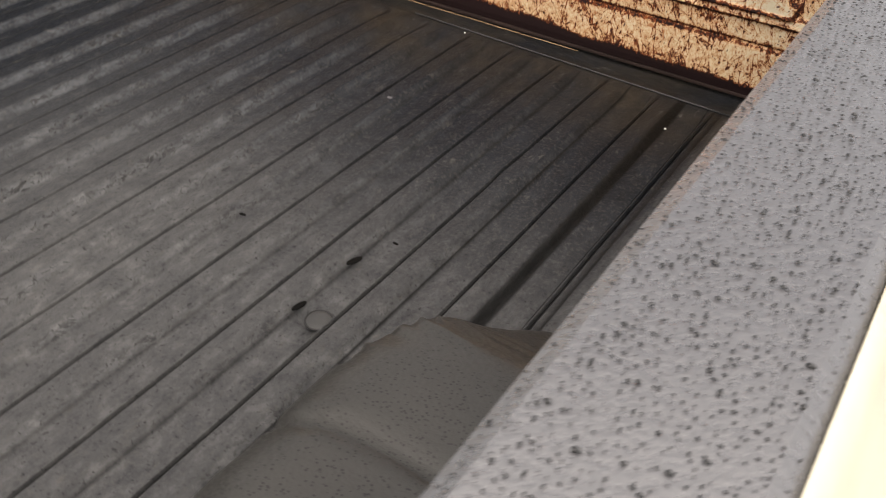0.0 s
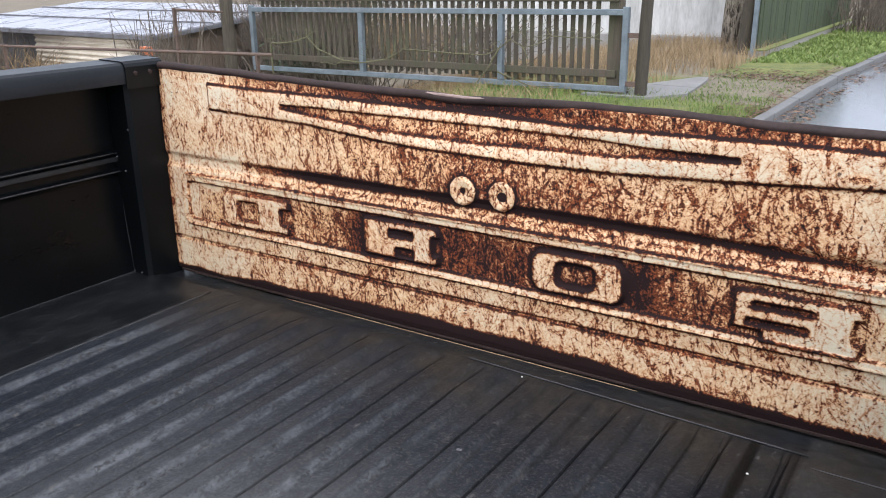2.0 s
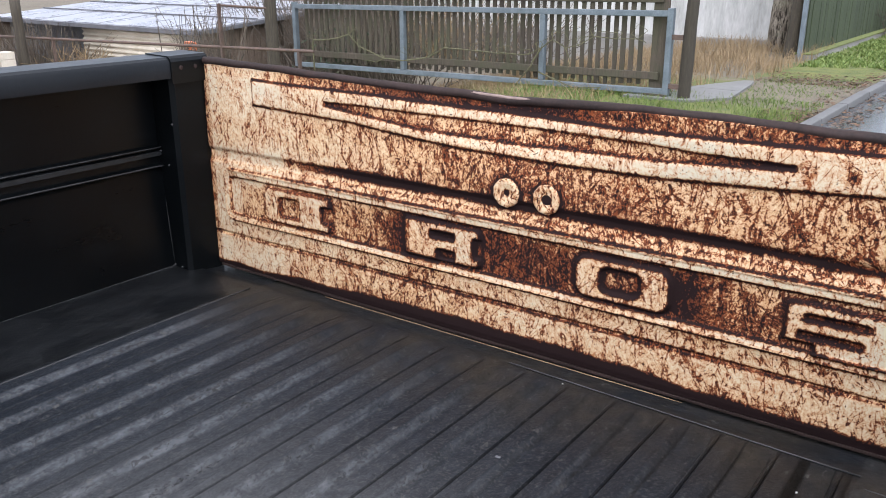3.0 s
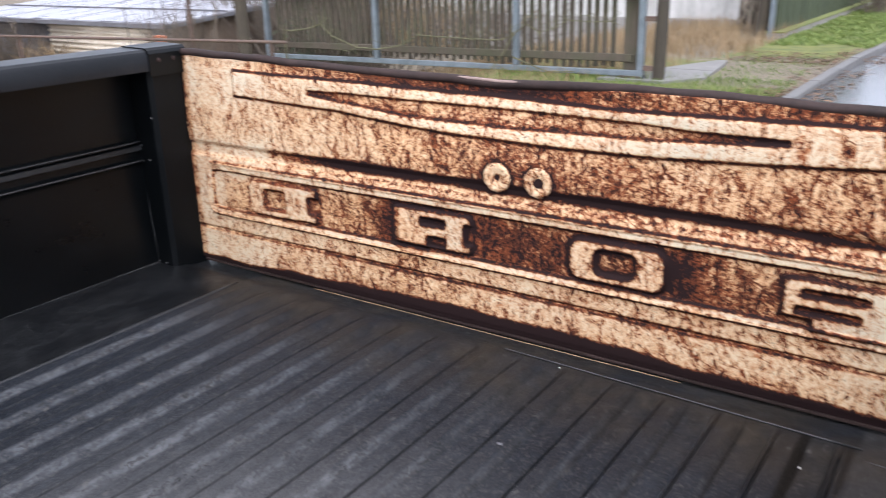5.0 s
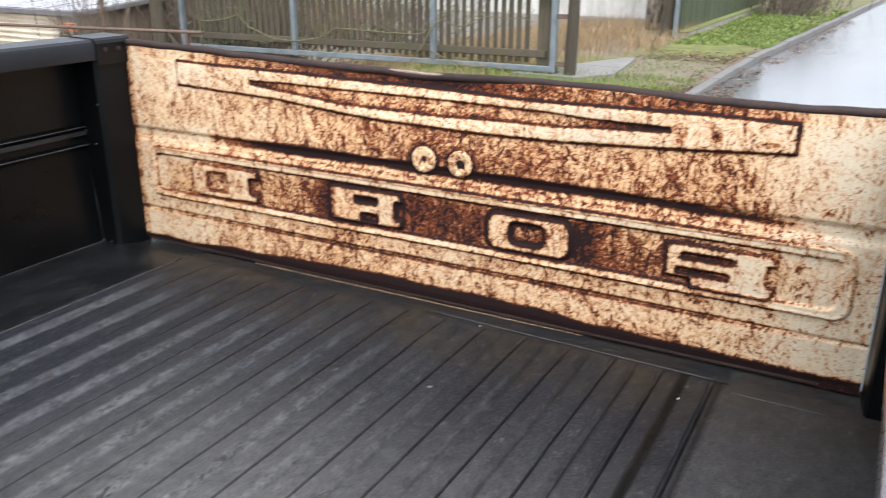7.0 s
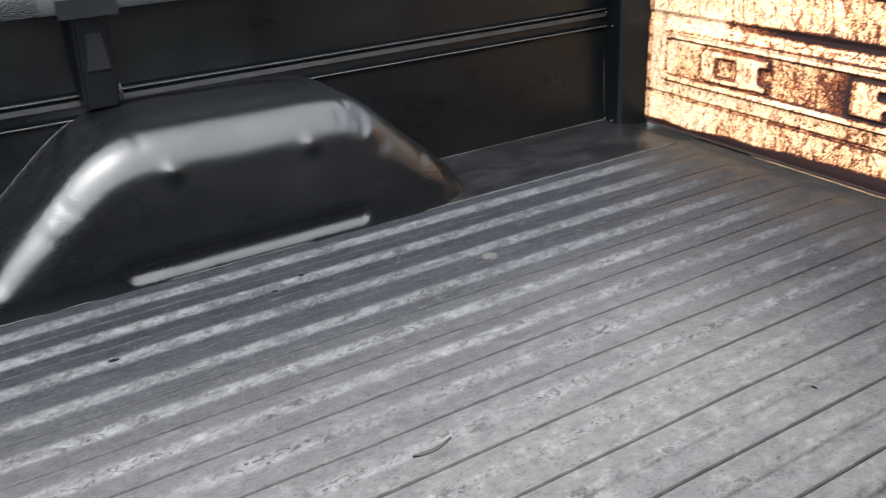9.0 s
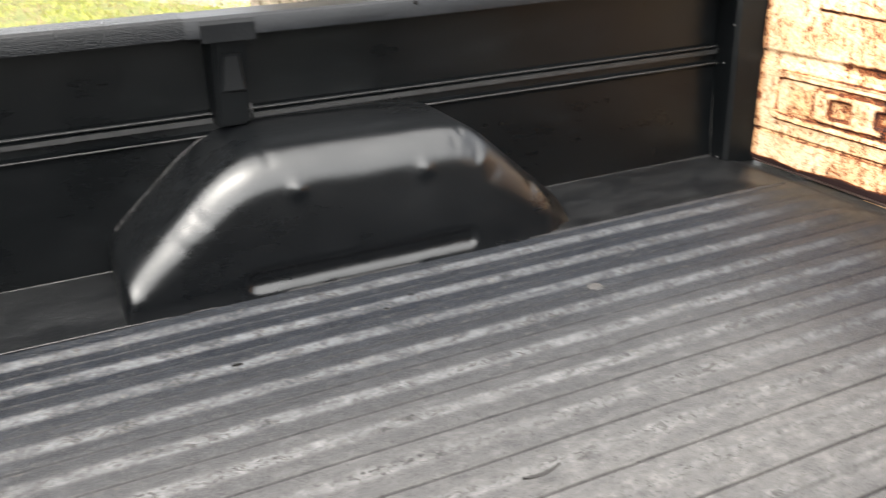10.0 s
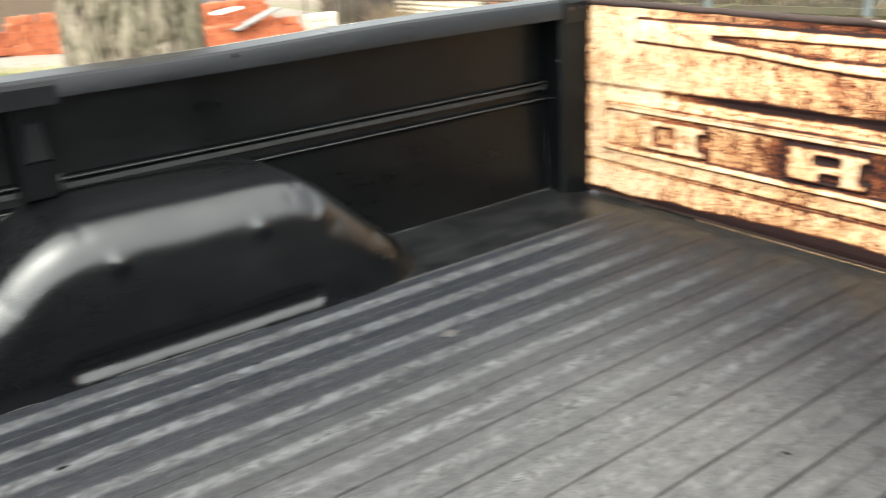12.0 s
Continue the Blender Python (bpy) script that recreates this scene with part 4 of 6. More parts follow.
    part("seam", mesh_from("seam", *tube(line, [0.0013] * len(line), 6), M_SEAM), M_SEAM, arch)


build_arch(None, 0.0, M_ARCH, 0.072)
build_arch(WIDE - 0.001, -0.006, M_ARCH_WET_SHEEN, 0.050)
part("front_wall", boxed(-0.092, WIDE + 0.092, FRONT - 0.03, FRONT, F - 0.03, 1.25, 0.006), M_WALL, truck)
for sx in (0.12, WIDE - 0.12):
    part("frame_rail", boxed(sx + 0.22 if sx < 0.8 else sx - 0.30, sx + 0.30 if sx < 0.8 else sx - 0.22, FRONT, -0.1, 0.52, F - 0.031, 0.01), M_IRON, truck)
axle = part("axle", from_bm("axle", extruded([(math.cos(a) * 0.05 - 1.18, 0.36 + math.sin(a) * 0.05) for a in [2 * math.pi * k / 14 for k in range(14)]], 0.02, WIDE - 0.02), M_IRON), M_IRON, truck)
axle.data.transform(Matrix(((0, 1, 0, 0), (1, 0, 0, 0), (0, 0, 1, 0), (0, 0, 0, 1))))
part("spring_block", boxed(0.34, 0.42, -1.24, -1.12, 0.36, 0.521), M_IRON, truck)
part("spring_block", boxed(WIDE - 0.42, WIDE - 0.34, -1.24, -1.12, 0.36, 0.521), M_IRON, truck)


def build_wheel(x):
    verts, faces = [], []
    prof = [(0.19, -0.10), (0.30, -0.11), (0.345, -0.10), (0.36, -0.07), (0.36, 0.07), (0.345, 0.10), (0.30, 0.11), (0.19, 0.10)]
    seg = 40
    for k in range(seg):
        t = 2 * math.pi * k / seg
        verts += [(x + w, -1.18 + math.cos(t) * r, 0.36 + math.sin(t) * r) for r, w in prof]
    n = len(prof)
    for k in range(seg):
        for i in range(n):
            l, j = (k + 1) % seg, (i + 1) % n
            faces.append((k * n + i, k * n + j, l * n + j, l * n + i))
    tyre = part("wheel", mesh_from("wheel", verts, faces, M_RUBBER), M_RUBBER, truck)
    bm = bmesh.new()
    bmesh.ops.create_cone(bm, cap_ends=True, segments=32, radius1=0.195, radius2=0.195, depth=0.12, matrix=Matrix.Translation((x, -1.18, 0.36)) @ pose(0, 0, 0, 0, 90))
    part("rim", bm, M_STEEL, tyre)


build_wheel(0.03)
build_wheel(WIDE - 0.03)

# ---- tailgate ----
tailgate = part("tailgate", bmesh.new(), M_GATE, truck, "cream tailgate rusted through in patches, bent along its top edge")


def rbox(X, Z, x0, x1, z0, z1, r):
    """Signed distance to a rounded rectangle, negative inside."""
    qx = np.abs(X - (x0 + x1) / 2) - (x1 - x0) / 2 + r
    qz = np.abs(Z - (z0 + z1) / 2) - (z1 - z0) / 2 + r
    return np.hypot(np.maximum(qx, 0), np.maximum(qz, 0)) + np.minimum(np.maximum(qx, qz), 0) - r


def gate_top(x):
    """Upper edge, sagging where something heavy once bent it."""
    return 1.240 - 0.018 * smoothstep(0.0, 0.75, x) + 0.004 * smoothstep(0.85, 1.1, x) - 0.006 * smoothstep(1.15, 1.4, x) + 0.004 * smoothstep(1.5, 1.62, x) \
        - 0.005 * np.exp(-((x - 0.80) / 0.06) ** 2)


def build_gate_panel():
    nx, nz = 541, 241
    XW, V = np.meshgrid(np.linspace(-0.003, WIDE + 0.017, nx), np.linspace(0, 1, nz))
    X = XW - 0.010 * smoothstep(1.25, 1.64, XW)
    top = gate_top(X) - 0.006
    hem = 0.760 - 0.009 * smoothstep(1.35, 1.56, X)
    Z = hem + V * (top - hem)
    sag = 0.030 * np.exp(-((X - 0.82) / 0.36) ** 2)              # bent middle
    zs = Z + sag * smoothstep(1.08, 1.17, Z) * 0.9
    d = np.zeros_like(X)
    soft = lambda s, w: smoothstep(w, -w, s)
    edge = np.zeros_like(X)

    def press(s, depth, w=0.004, line=0.0036, amount=1.0):
        nonlocal d, edge
        d += depth * soft(s, w)
        edge = np.maximum(edge, amount * np.exp(-(s / line) ** 2))

    press(rbox(X, Z, -0.2, 1.9, 1.014, 1.040, 0.004), -0.006, 0.007, 0.003, 0.3)                   # recessed band above the frame
    press(rbox(X, Z, 0.046, 1.590, 0.8785, 1.0005, 0.026), 0.006, 0.0028, 0.0023, 1.15)                        # outer bead of the frame
    press(rbox(X, Z, 0.052, 1.584, 0.8835, 0.9945, 0.022), -0.002, 0.002, 0.0013, 0.35)
    press(rbox(X, Z, 0.066, 1.568, 0.8945, 0.9815, 0.014), -0.006, 0.003, 0.0024, 1.1)
    press(rbox(X, Z, -0.2, 1.9, 0.8385, 0.8445, 0.003), -0.003, 0.003, 0.0028, 0.8)
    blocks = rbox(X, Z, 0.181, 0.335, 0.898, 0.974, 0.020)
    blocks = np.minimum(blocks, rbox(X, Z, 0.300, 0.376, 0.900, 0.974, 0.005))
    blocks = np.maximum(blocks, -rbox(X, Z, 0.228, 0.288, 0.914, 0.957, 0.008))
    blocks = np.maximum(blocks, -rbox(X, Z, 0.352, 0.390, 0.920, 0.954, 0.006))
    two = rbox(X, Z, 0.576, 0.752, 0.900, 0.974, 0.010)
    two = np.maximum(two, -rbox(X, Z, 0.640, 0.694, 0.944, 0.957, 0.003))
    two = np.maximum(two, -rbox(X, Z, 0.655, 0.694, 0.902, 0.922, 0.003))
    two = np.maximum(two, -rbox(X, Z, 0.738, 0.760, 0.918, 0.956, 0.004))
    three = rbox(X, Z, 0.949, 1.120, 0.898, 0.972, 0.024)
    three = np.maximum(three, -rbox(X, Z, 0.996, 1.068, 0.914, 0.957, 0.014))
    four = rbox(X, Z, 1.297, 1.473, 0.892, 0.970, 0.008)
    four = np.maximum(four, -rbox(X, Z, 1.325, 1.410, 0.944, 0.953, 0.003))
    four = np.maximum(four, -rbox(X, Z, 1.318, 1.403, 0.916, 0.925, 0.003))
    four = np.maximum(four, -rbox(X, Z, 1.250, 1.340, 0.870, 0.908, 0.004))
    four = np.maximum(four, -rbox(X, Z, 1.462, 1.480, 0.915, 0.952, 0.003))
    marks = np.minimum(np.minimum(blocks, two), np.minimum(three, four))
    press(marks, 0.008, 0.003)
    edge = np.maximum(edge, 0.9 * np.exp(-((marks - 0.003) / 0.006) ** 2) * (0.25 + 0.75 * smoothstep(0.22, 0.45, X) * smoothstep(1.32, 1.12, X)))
    # long pressed panel, bulged downwards where the gate is bent, and the leaf-shaped pocket in it
    up = np.interp(X, (0.15, 0.25, 0.49, 0.68, 0.85, 1.0, 1.12, 1.35, 1.48), (1.206, 1.204, 1.202, 1.196, 1.193, 1.191, 1.193, 1.196, 1.194))
    low = np.interp(X, (0.15, 0.23, 0.44, 0.60, 0.71, 0.91, 1.08, 1.28, 1.48), (1.152, 1.149, 1.143, 1.128, 1.121, 1.118, 1.121, 1.131, 1.145))
    slot = np.maximum(np.maximum(Z - up, low - Z), np.maximum(0.160 - X, X - 1.478))
    press(slot, 0.006, 0.006, 0.0026, 0.32)
    ptop = np.interp(X, (0.37, 0.49, 0.64, 0.78, 0.91, 1.07, 1.13, 1.284), (1.177, 1.178, 1.175, 1.173, 1.173, 1.173, 1.169, 1.168))
    plow = np.interp(X, (0.37, 0.49, 0.60, 0.71, 0.83, 0.98, 1.08, 1.13, 1.284), (1.169, 1.159, 1.147, 1.144, 1.142, 1.147, 1.149, 1.152, 1.161))
    streak = np.maximum(np.maximum(Z - ptop, plow - Z), np.maximum(0.374 - X, X - 1.284))
    press(streak, -0.005, 0.004, 0.0024, 0.75)
    press(rbox(X, Z, 0.012, 1.608, 0.768, 1.30, 0.004), 0.002, 0.006, amount=0.25)
    # dents and the push in the middle
    d += -0.022 * np.exp(-((X - 0.80) / 0.22) ** 2) * smoothstep(1.05, 1.22, Z) + 0.006 * np.exp(-((X - 1.1) / 0.12) ** 2) * smoothstep(1.1, 1.22, Z)
    rough = np.array([[noise.noise((x * 9, z * 9, 2.0)) for x in X[0]] for z in Z[:, 270]])
    broad = np.array([[noise.noise((x * 3.1, z * 4.5, 8.0)) for x in X[0]] for z in Z[:, 270]])
    d += 0.0010 * rough + 0.002 * broad
    # rust: heavy in the middle and along pressed edges, light at the ends
    mid = smoothstep(0.10, 0.60, X) * smoothstep(1.62, 1.28, X)
    grow = lambda s, w, amount: amount * soft(s + 0.006 * rough, w)
    wear = 0.176 + 0.107 * mid + 0.065 * broad + 0.05 * rough
    wear += edge * (0.24 + 0.20 * mid) * (1 - 0.55 * smoothstep(1.46, 1.56, X))
    wear += (0.075 + 0.05 * broad) * smoothstep(0.42, 0.30, X) * smoothstep(0.0, 0.06, X) * smoothstep(1.045, 1.07, Z)
    wear += grow(rbox(X, Z, 0.24, 1.50, 1.026, 1.043 - 0.010 * smoothstep(1.1, 1.45, X), 0.006), 0.006, 0.62) * (0.25 + 0.75 * smoothstep(0.24, 0.45, X) * smoothstep(1.52, 1.40, X))
    wear += 0.10 * mid * smoothstep(1.14, 1.05, Z) * smoothstep(1.03, 1.05, Z) * smoothstep(0.35, 0.7, X)
    wear += 0.07 * smoothstep(0.62, 0.72, X) * smoothstep(1.14, 0.98, X) * smoothstep(1.045, 1.06, Z) * smoothstep(1.13, 1.10, Z)
    # black foot of the sheet with a ragged upper edge
    bead = soft(rbox(X, Z, 0.049, 1.587, 0.881, 0.998, 0.024), 0.0015) * soft(-rbox(X, Z, 0.062, 1.572, 0.8915, 0.9845, 0.016), 0.0015)
    wear -= bead * 0.12 * mid
    foot = 0.769 + 0.019 * smoothstep(0.05, 0.7, X) - 0.014 * smoothstep(0.85, 1.5, X)
    wear += 0.65 * smoothstep(foot + 0.006, foot - 0.005, Z - 0.007 * rough)
    wear += 0.05 * mid * smoothstep(foot + 0.03, foot, Z) - 0.03 * mid * smoothstep(0.87, 0.85, Z)
    for px in (0.805, 0.886):
        wear += grow(np.hypot(X - px, (Z - 1.054) * 1.15) - 0.032, 0.009, 0.45)
    bay = soft(rbox(X, Z, 0.10, 1.54, 0.897, 0.979, 0.01), 0.004)
    wear += bay * (0.08 * mid + 0.13 * smoothstep(0.755, 0.775, X) * smoothstep(0.95, 0.92, X) + 0.22 * smoothstep(1.12, 1.13, X) * smoothstep(1.20, 1.14, X)
                   + 0.20 * smoothstep(0.52, 0.56, X) * smoothstep(0.60, 0.57, X) + 0.08 * smoothstep(0.975, 0.955, Z))
    face = soft(marks + 0.004, 0.003)
    wear -= face * (0.075 + 0.145 * mid) + 0.05 * bay * smoothstep(1.22, 1.42, X)
    wear += 0.5 * np.exp(-(np.hypot(X - 1.358, Z - 1.162) / 0.0075) ** 2) + 0.3 * np.exp(-(np.hypot((X - 1.444) / 2, Z - 1.157) / 0.006) ** 2)
    wear += 0.35 * np.exp(-(np.hypot(X - 1.535, Z - 1.057) / 0.006) ** 2)
    # cream bands of the long panel, rusty pocket with a dark lower lip
    inside, pocket = soft(slot + 0.004, 0.003), soft(streak, 0.003)
    wear -= inside * (0.035 + 0.07 * mid) * (1 - pocket)
    wear += np.exp(-(slot / 0.0026) ** 2) * (0.24 + 0.34 * np.maximum(smoothstep(0.22, 0.17, X), smoothstep(1.44, 1.47, X)) + 0.22 * smoothstep(1.175, 1.185, Z))
    wear += pocket * (0.06 + 0.14 * np.exp(-((Z - plow) / 0.006) ** 2) + 0.25 * smoothstep(0.46, 0.39, X) + 0.22 * smoothstep(1.08, 1.2, X))
    wear += 0.06 * mid * smoothstep(low - 0.03, low - 0.002, Z) * (1 - inside) * smoothstep(1.15, 1.1, Z)
    # strip under the rolled edge, darkest under the bend
    over = smoothstep(up - 0.001, up + 0.004, Z)
    wear += over * (0.05 + 0.10 * mid + 0.30 * np.exp(-((X - 0.82) / 0.13) ** 2) + 0.10 * np.exp(-((X - 0.6) / 0.10) ** 2))
    wear += 0.16 * smoothstep(0.022, 0.0, X) - 0.05 * smoothstep(1.40, 1.55, X)
    wear = np.clip(wear, 0, 1.0)
    lean = 0.004 * (Z - 0.76)
    verts = [(x, y, z) for x, y, z in zip(XW.ravel(), (-d + lean).ravel(), Z.ravel())]
    faces = [(j * nx + i, j * nx + i + 1, (j + 1) * nx + i + 1, (j + 1) * nx + i) for j in range(nz - 1) for i in range(nx - 1)]
    # returns round the rim and a plain back
    ring = [i for i in range(nx)] + [j * nx + nx - 1 for j in range(1, nz)] + [(nz - 1) * nx + i for i in range(nx - 2, -1, -1)] + [j * nx for j in range(nz - 2, 0, -1)]
    base = len(verts)
    for i in ring:
        x, y, z = verts[i]
        verts.append((x, 0.048, z))
    m = len(ring)
    for k in range(m):
        l = (k + 1) % m
        faces.append((ring[l], ring[k], base + k, base + l))
    me = mesh_from("tailgate", verts, faces, M_GATE)
    a = me.attributes.new("wear", 'FLOAT', 'POINT')
    a.data.foreach_set("value", np.concatenate([wear.ravel(), np.full(m, 1.0)]).astype(np.float32))
    old = tailgate.data
    tailgate.data = me
    bpy.data.meshes.remove(old)


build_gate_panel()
part("back_skin", boxed(0.0, WIDE + 0.012, 0.0485, 0.056, 0.762, 1.195, 0.002), M_GATE, tailgate)
xs = np.linspace(-0.003, WIDE + 0.016, 120)
rim_y = lambda x: 0.006 + 0.018 * math.exp(-((x - 0.80) / 0.22) ** 2)
rim_z = lambda x: float(gate_top(np.array(x))) - 0.004 + 0.0022 * noise.noise((x * 14, 0, 0)) + 0.0016 * noise.noise((x * 4.5, 3, 0))
rim = part("top_rim", mesh_from("top_rim", *tube([(x, rim_y(x), rim_z(x)) for x in xs], [0.0084 + 0.0012 * noise.noise((x * 9, 1, 0)) for x in xs], 10), M_RUST),
           M_RUST, tailgate, "dark rusted rolled top edge")
bare = np.linspace(0.68, 0.865, 24)
part("bare_streak", mesh_from("bare_streak", *tube([(x, rim_y(x) - 0.004, rim_z(x) + 0.0058 - 0.003 * abs(k - 11.5) / 11.5) for k, x in enumerate(bare)], [0.0034 * math.sin(math.pi * (k + 1) / 25) ** 0.4 for k in range(24)], 8), M_BARE), M_BARE, rim,
     "pinkish cream paint left on the bend")
part("bottom_seam", boxed(0.01, WIDE - 0.05, -0.002, 0.05, F + 0.0045, 0.7595, 0.001), M_RUST, tailgate)
# bright tube paints the light caught by the sheet's bottom lip
lip = [(0.36 + 0.042 * k, -0.0125 + 0.0004 * noise.noise((k * 0.9, 0, 2)), F + 0.0065 + 0.0004 * noise.noise((k * 1.3, 1, 0))) for k in range(20)]
part("foot_lip", mesh_from("foot_lip", *tube(lip, [0.00062 + 0.0003 * noise.noise((k * 1.9, 3, 0)) for k in range(20)], 6), M_LIP), M_LIP, tailgate, "thin bright orange edge along the foot")
for x, z in ((0.805, 1.055), (0.886, 1.055)):
    verts, faces = [], []
    prof = [(0.0265, -0.004), (0.0262, 0.001), (0.0235, 0.0035), (0.016, 0.0015), (0.009, -0.0005), (0.0055, -0.001), (0.005, -0.004), (0.0005, -0.005)]
    seg = 24
    for k in range(seg):
        t = 2 * math.pi * k / seg
        for i, (r, h) in enumerate(prof):
            q = r * (1 + (0.025 * math.cos(9 * t) if 0 < i < 4 else 0))
            verts.append((x + q * math.cos(t), 0.010 - h - 0.012, z + q * math.sin(t)))
    n = len(prof)
    for k in range(seg):
        l = (k + 1) % seg
        for i in range(n - 1):
            faces.append((k * n + i, k * n + i + 1, l * n + i + 1, l * n + i))
    me = mesh_from("plug", verts, faces, M_GATE)
    a = me.attributes.new("wear", 'FLOAT', 'POINT')
    a.data.foreach_set("value", np.array([0.72 if i % n in (6, 7) else (0.50 if i % n in (0, 5) else 0.27) for i in range(len(verts))], dtype=np.float32))
    part("plug", me, M_GATE, tailgate, "round cream plug with a centre hole")

# ---- gate, fence and house behind the truck ----
PLACE = STREET


def wooden_post(name, x, y, z0, z1, r, lean, label, mat=M_POST):
    t = thing(name, (x, y, z0), label, "post")
    pts = [(x + lean * k / 6, y, z0 + (z1 - z0) * k / 6) for k in range(7)]
    part("shaft", mesh_from("shaft", *tube(pts, [r * (1.05 - 0.02 * k) for k in range(7)], 10, 0.06), mat), mat, t)
    return t


GY = 7.30
gate = thing("garden_gate", (-4.6, GY, 0.0), "weathered picket gate in a blue-grey painted steel frame", "gate")


def gate_line(x, z):
    """Height along the slightly sloping gate."""
    return z + (x + 1.86) * 0.012


def slanted(x0, x1, y0, y1, za, zb):
    bm = bmesh.new()
    v = [bm.verts.new((x, y, gate_line(x, z))) for x in (x0, x1) for y in (y0, y1) for z in (za, zb)]
    for f in ((0, 1, 3, 2), (4, 6, 7, 5), (0, 4, 5, 1), (2, 3, 7, 6), (0, 2, 6, 4), (1, 5, 7, 3)):
        bm.faces.new([v[i] for i in f])
    bmesh.ops.bevel(bm, geom=list(bm.edges), offset=0.005, segments=1, affect='EDGES')
    return bm


part("top_bar", slanted(-7.42, -1.86, GY - 0.03, GY + 0.03, 0.885, 0.945), M_GALV, gate)
part("bottom_bar", slanted(-7.42, -1.86, GY - 0.03, GY + 0.03, 0.095, 0.155), M_GALV, gate)
for x in (-7.39, -5.44, -3.39, -1.89):
    part("stile", slanted(x - 0.032, x + 0.032, GY - 0.034, GY + 0.034, 0.156 if x < -2 else 0.05, 0.884 if -7 < x < -2 else 0.97), M_GALV, gate)
part("wooden_rail", slanted(-7.3, -2.0, GY + 0.036, GY + 0.066, 0.235, 0.315), M_PICKET, gate)
part("wooden_rail", slanted(-7.3, -2.0, GY + 0.036, GY + 0.066, 1.02, 1.09), M_PICKET, gate)
part("wide_board", slanted(-2.115, -1.945, GY + 0.068, GY + 0.098, 0.10, 1.30), M_PICKET, gate)
random.seed(5)
x = -2.24
while x > -7.3:
    w = 0.026 + random.uniform(-0.003, 0.003)
    part("picket", slanted(x - w, x + w, GY + 0.068, GY + 0.09, 0.165 + random.uniform(-0.02, 0.02), 1.28 + random.uniform(-0.03, 0.03)), M_PICKET, gate)
    x -= 0.0975 + random.uniform(-0.007, 0.007)
for z in (0.16, 0.66):
    part("hinge", boxed(-1.86, -1.74, GY - 0.02, GY + 0.02, z, z + 0.05, 0.004), M_IRON, gate)
part("foot_block", boxed(-2.12, -1.86, GY - 0.05, GY + 0.1, -0.08, 0.10, 0.01), M_POST, gate)
wooden_post("gate_post", -1.705, GY + 0.02, -0.25, 1.9, 0.066, 0.045, "dark weathered round wooden gate post, leaning")


def vine(points, r):
    out = []
    for a, b in zip(points, points[1:]):
        for k in range(6):
            t = k / 6
            out.append(tuple(a[i] + (b[i] - a[i]) * t + 0.02 * noise.noise((a[0] + t, i * 5.0, a[2])) for i in range(3)))
    out.append(points[-1])
    return mesh_from("vine", *tube(out, [r * (1.1 - 0.7 * i / len(out)) for i in range(len(out))], 7), M_VINE)


creeper = thing("creeper", (-6.6, GY - 0.08, 0.0), "bare lichen-grey creeper stem winding along the gate", "creeper")
MAIN = [(-6.98, -0.05), (-6.99, 0.30), (-6.97, 0.41), (-6.76, 0.42), (-6.5, 0.46), (-6.29, 0.52), (-6.13, 0.38), (-5.70, 0.234), (-5.32, 0.234), (-4.95, 0.31), (-4.73, 0.43), (-4.29, 0.417), (-3.9, 0.41), (-3.54, 0.426),
        (-3.38, 0.50), (-3.22, 0.608), (-3.06, 0.52), (-2.9, 0.555), (-2.72, 0.657), (-2.45, 0.643), (-2.22, 0.653), (-2.11, 0.62)]
SIDE_STEMS = [([(-6.29, 0.52), (-6.22, 0.58), (-6.12, 0.60)], 0.008), ([(-3.38, 0.50), (-3.5, 0.30), (-3.65, 0.12), (-3.75, 0.02)], 0.011), ([(-3.4, 0.24), (-3.15, 0.16), (-2.95, 0.10), (-2.6, 0.12)], 0.009),
              ([(-4.95, 0.31), (-4.85, 0.42), (-4.86, 0.52)], 0.008), ([(-5.7, 0.234), (-5.85, 0.18), (-6.1, 0.20)], 0.007), ([(-3.06, 0.52), (-3.0, 0.40), (-3.02, 0.28)], 0.007)]
spur = random.Random(17)
for i in range(1, len(MAIN) - 1):
    px, pz = MAIN[i]
    for _ in range(2):
        SIDE_STEMS.append(([(px, pz), (px + spur.uniform(-0.12, 0.12), pz + spur.uniform(0.03, 0.10)), (px + spur.uniform(-0.22, 0.22), pz + spur.uniform(0.02, 0.2))], 0.004))
for flat, r in [(MAIN, 0.0105)] + SIDE_STEMS:
    pts = [(px, GY - 0.08, pz) for px, pz in flat]
    part("stem", vine(pts, r), M_VINE, creeper)

house = thing("house", (-7.0, 15.6, 0), "white plastered house wall above a grey plinth", "house")
part("wall", boxed(-10.2, -2.3, 13.4, 17.6, 0.17, 3.2, 0.01), M_PLASTER, house)
part("plinth", boxed(-10.25, -2.25, 13.34, 17.65, -0.8, 0.169, 0.02), M_PLINTH, house)
bm = bmesh.new()
v = [bm.verts.new(p) for p in ((-10.5, 13.0, 3.2), (-2.0, 13.0, 3.2), (-2.0, 18.0, 3.2), (-10.5, 18.0, 3.2), (-10.5, 15.5, 5.0), (-2.0, 15.5, 5.0))]
for f in ((0, 1, 5, 4), (2, 3, 4, 5), (0, 4, 3), (1, 2, 5), (0, 3, 2, 1)):
    bm.faces.new([v[i] for i in f])
part("roof", bm, M_CLAY, house)

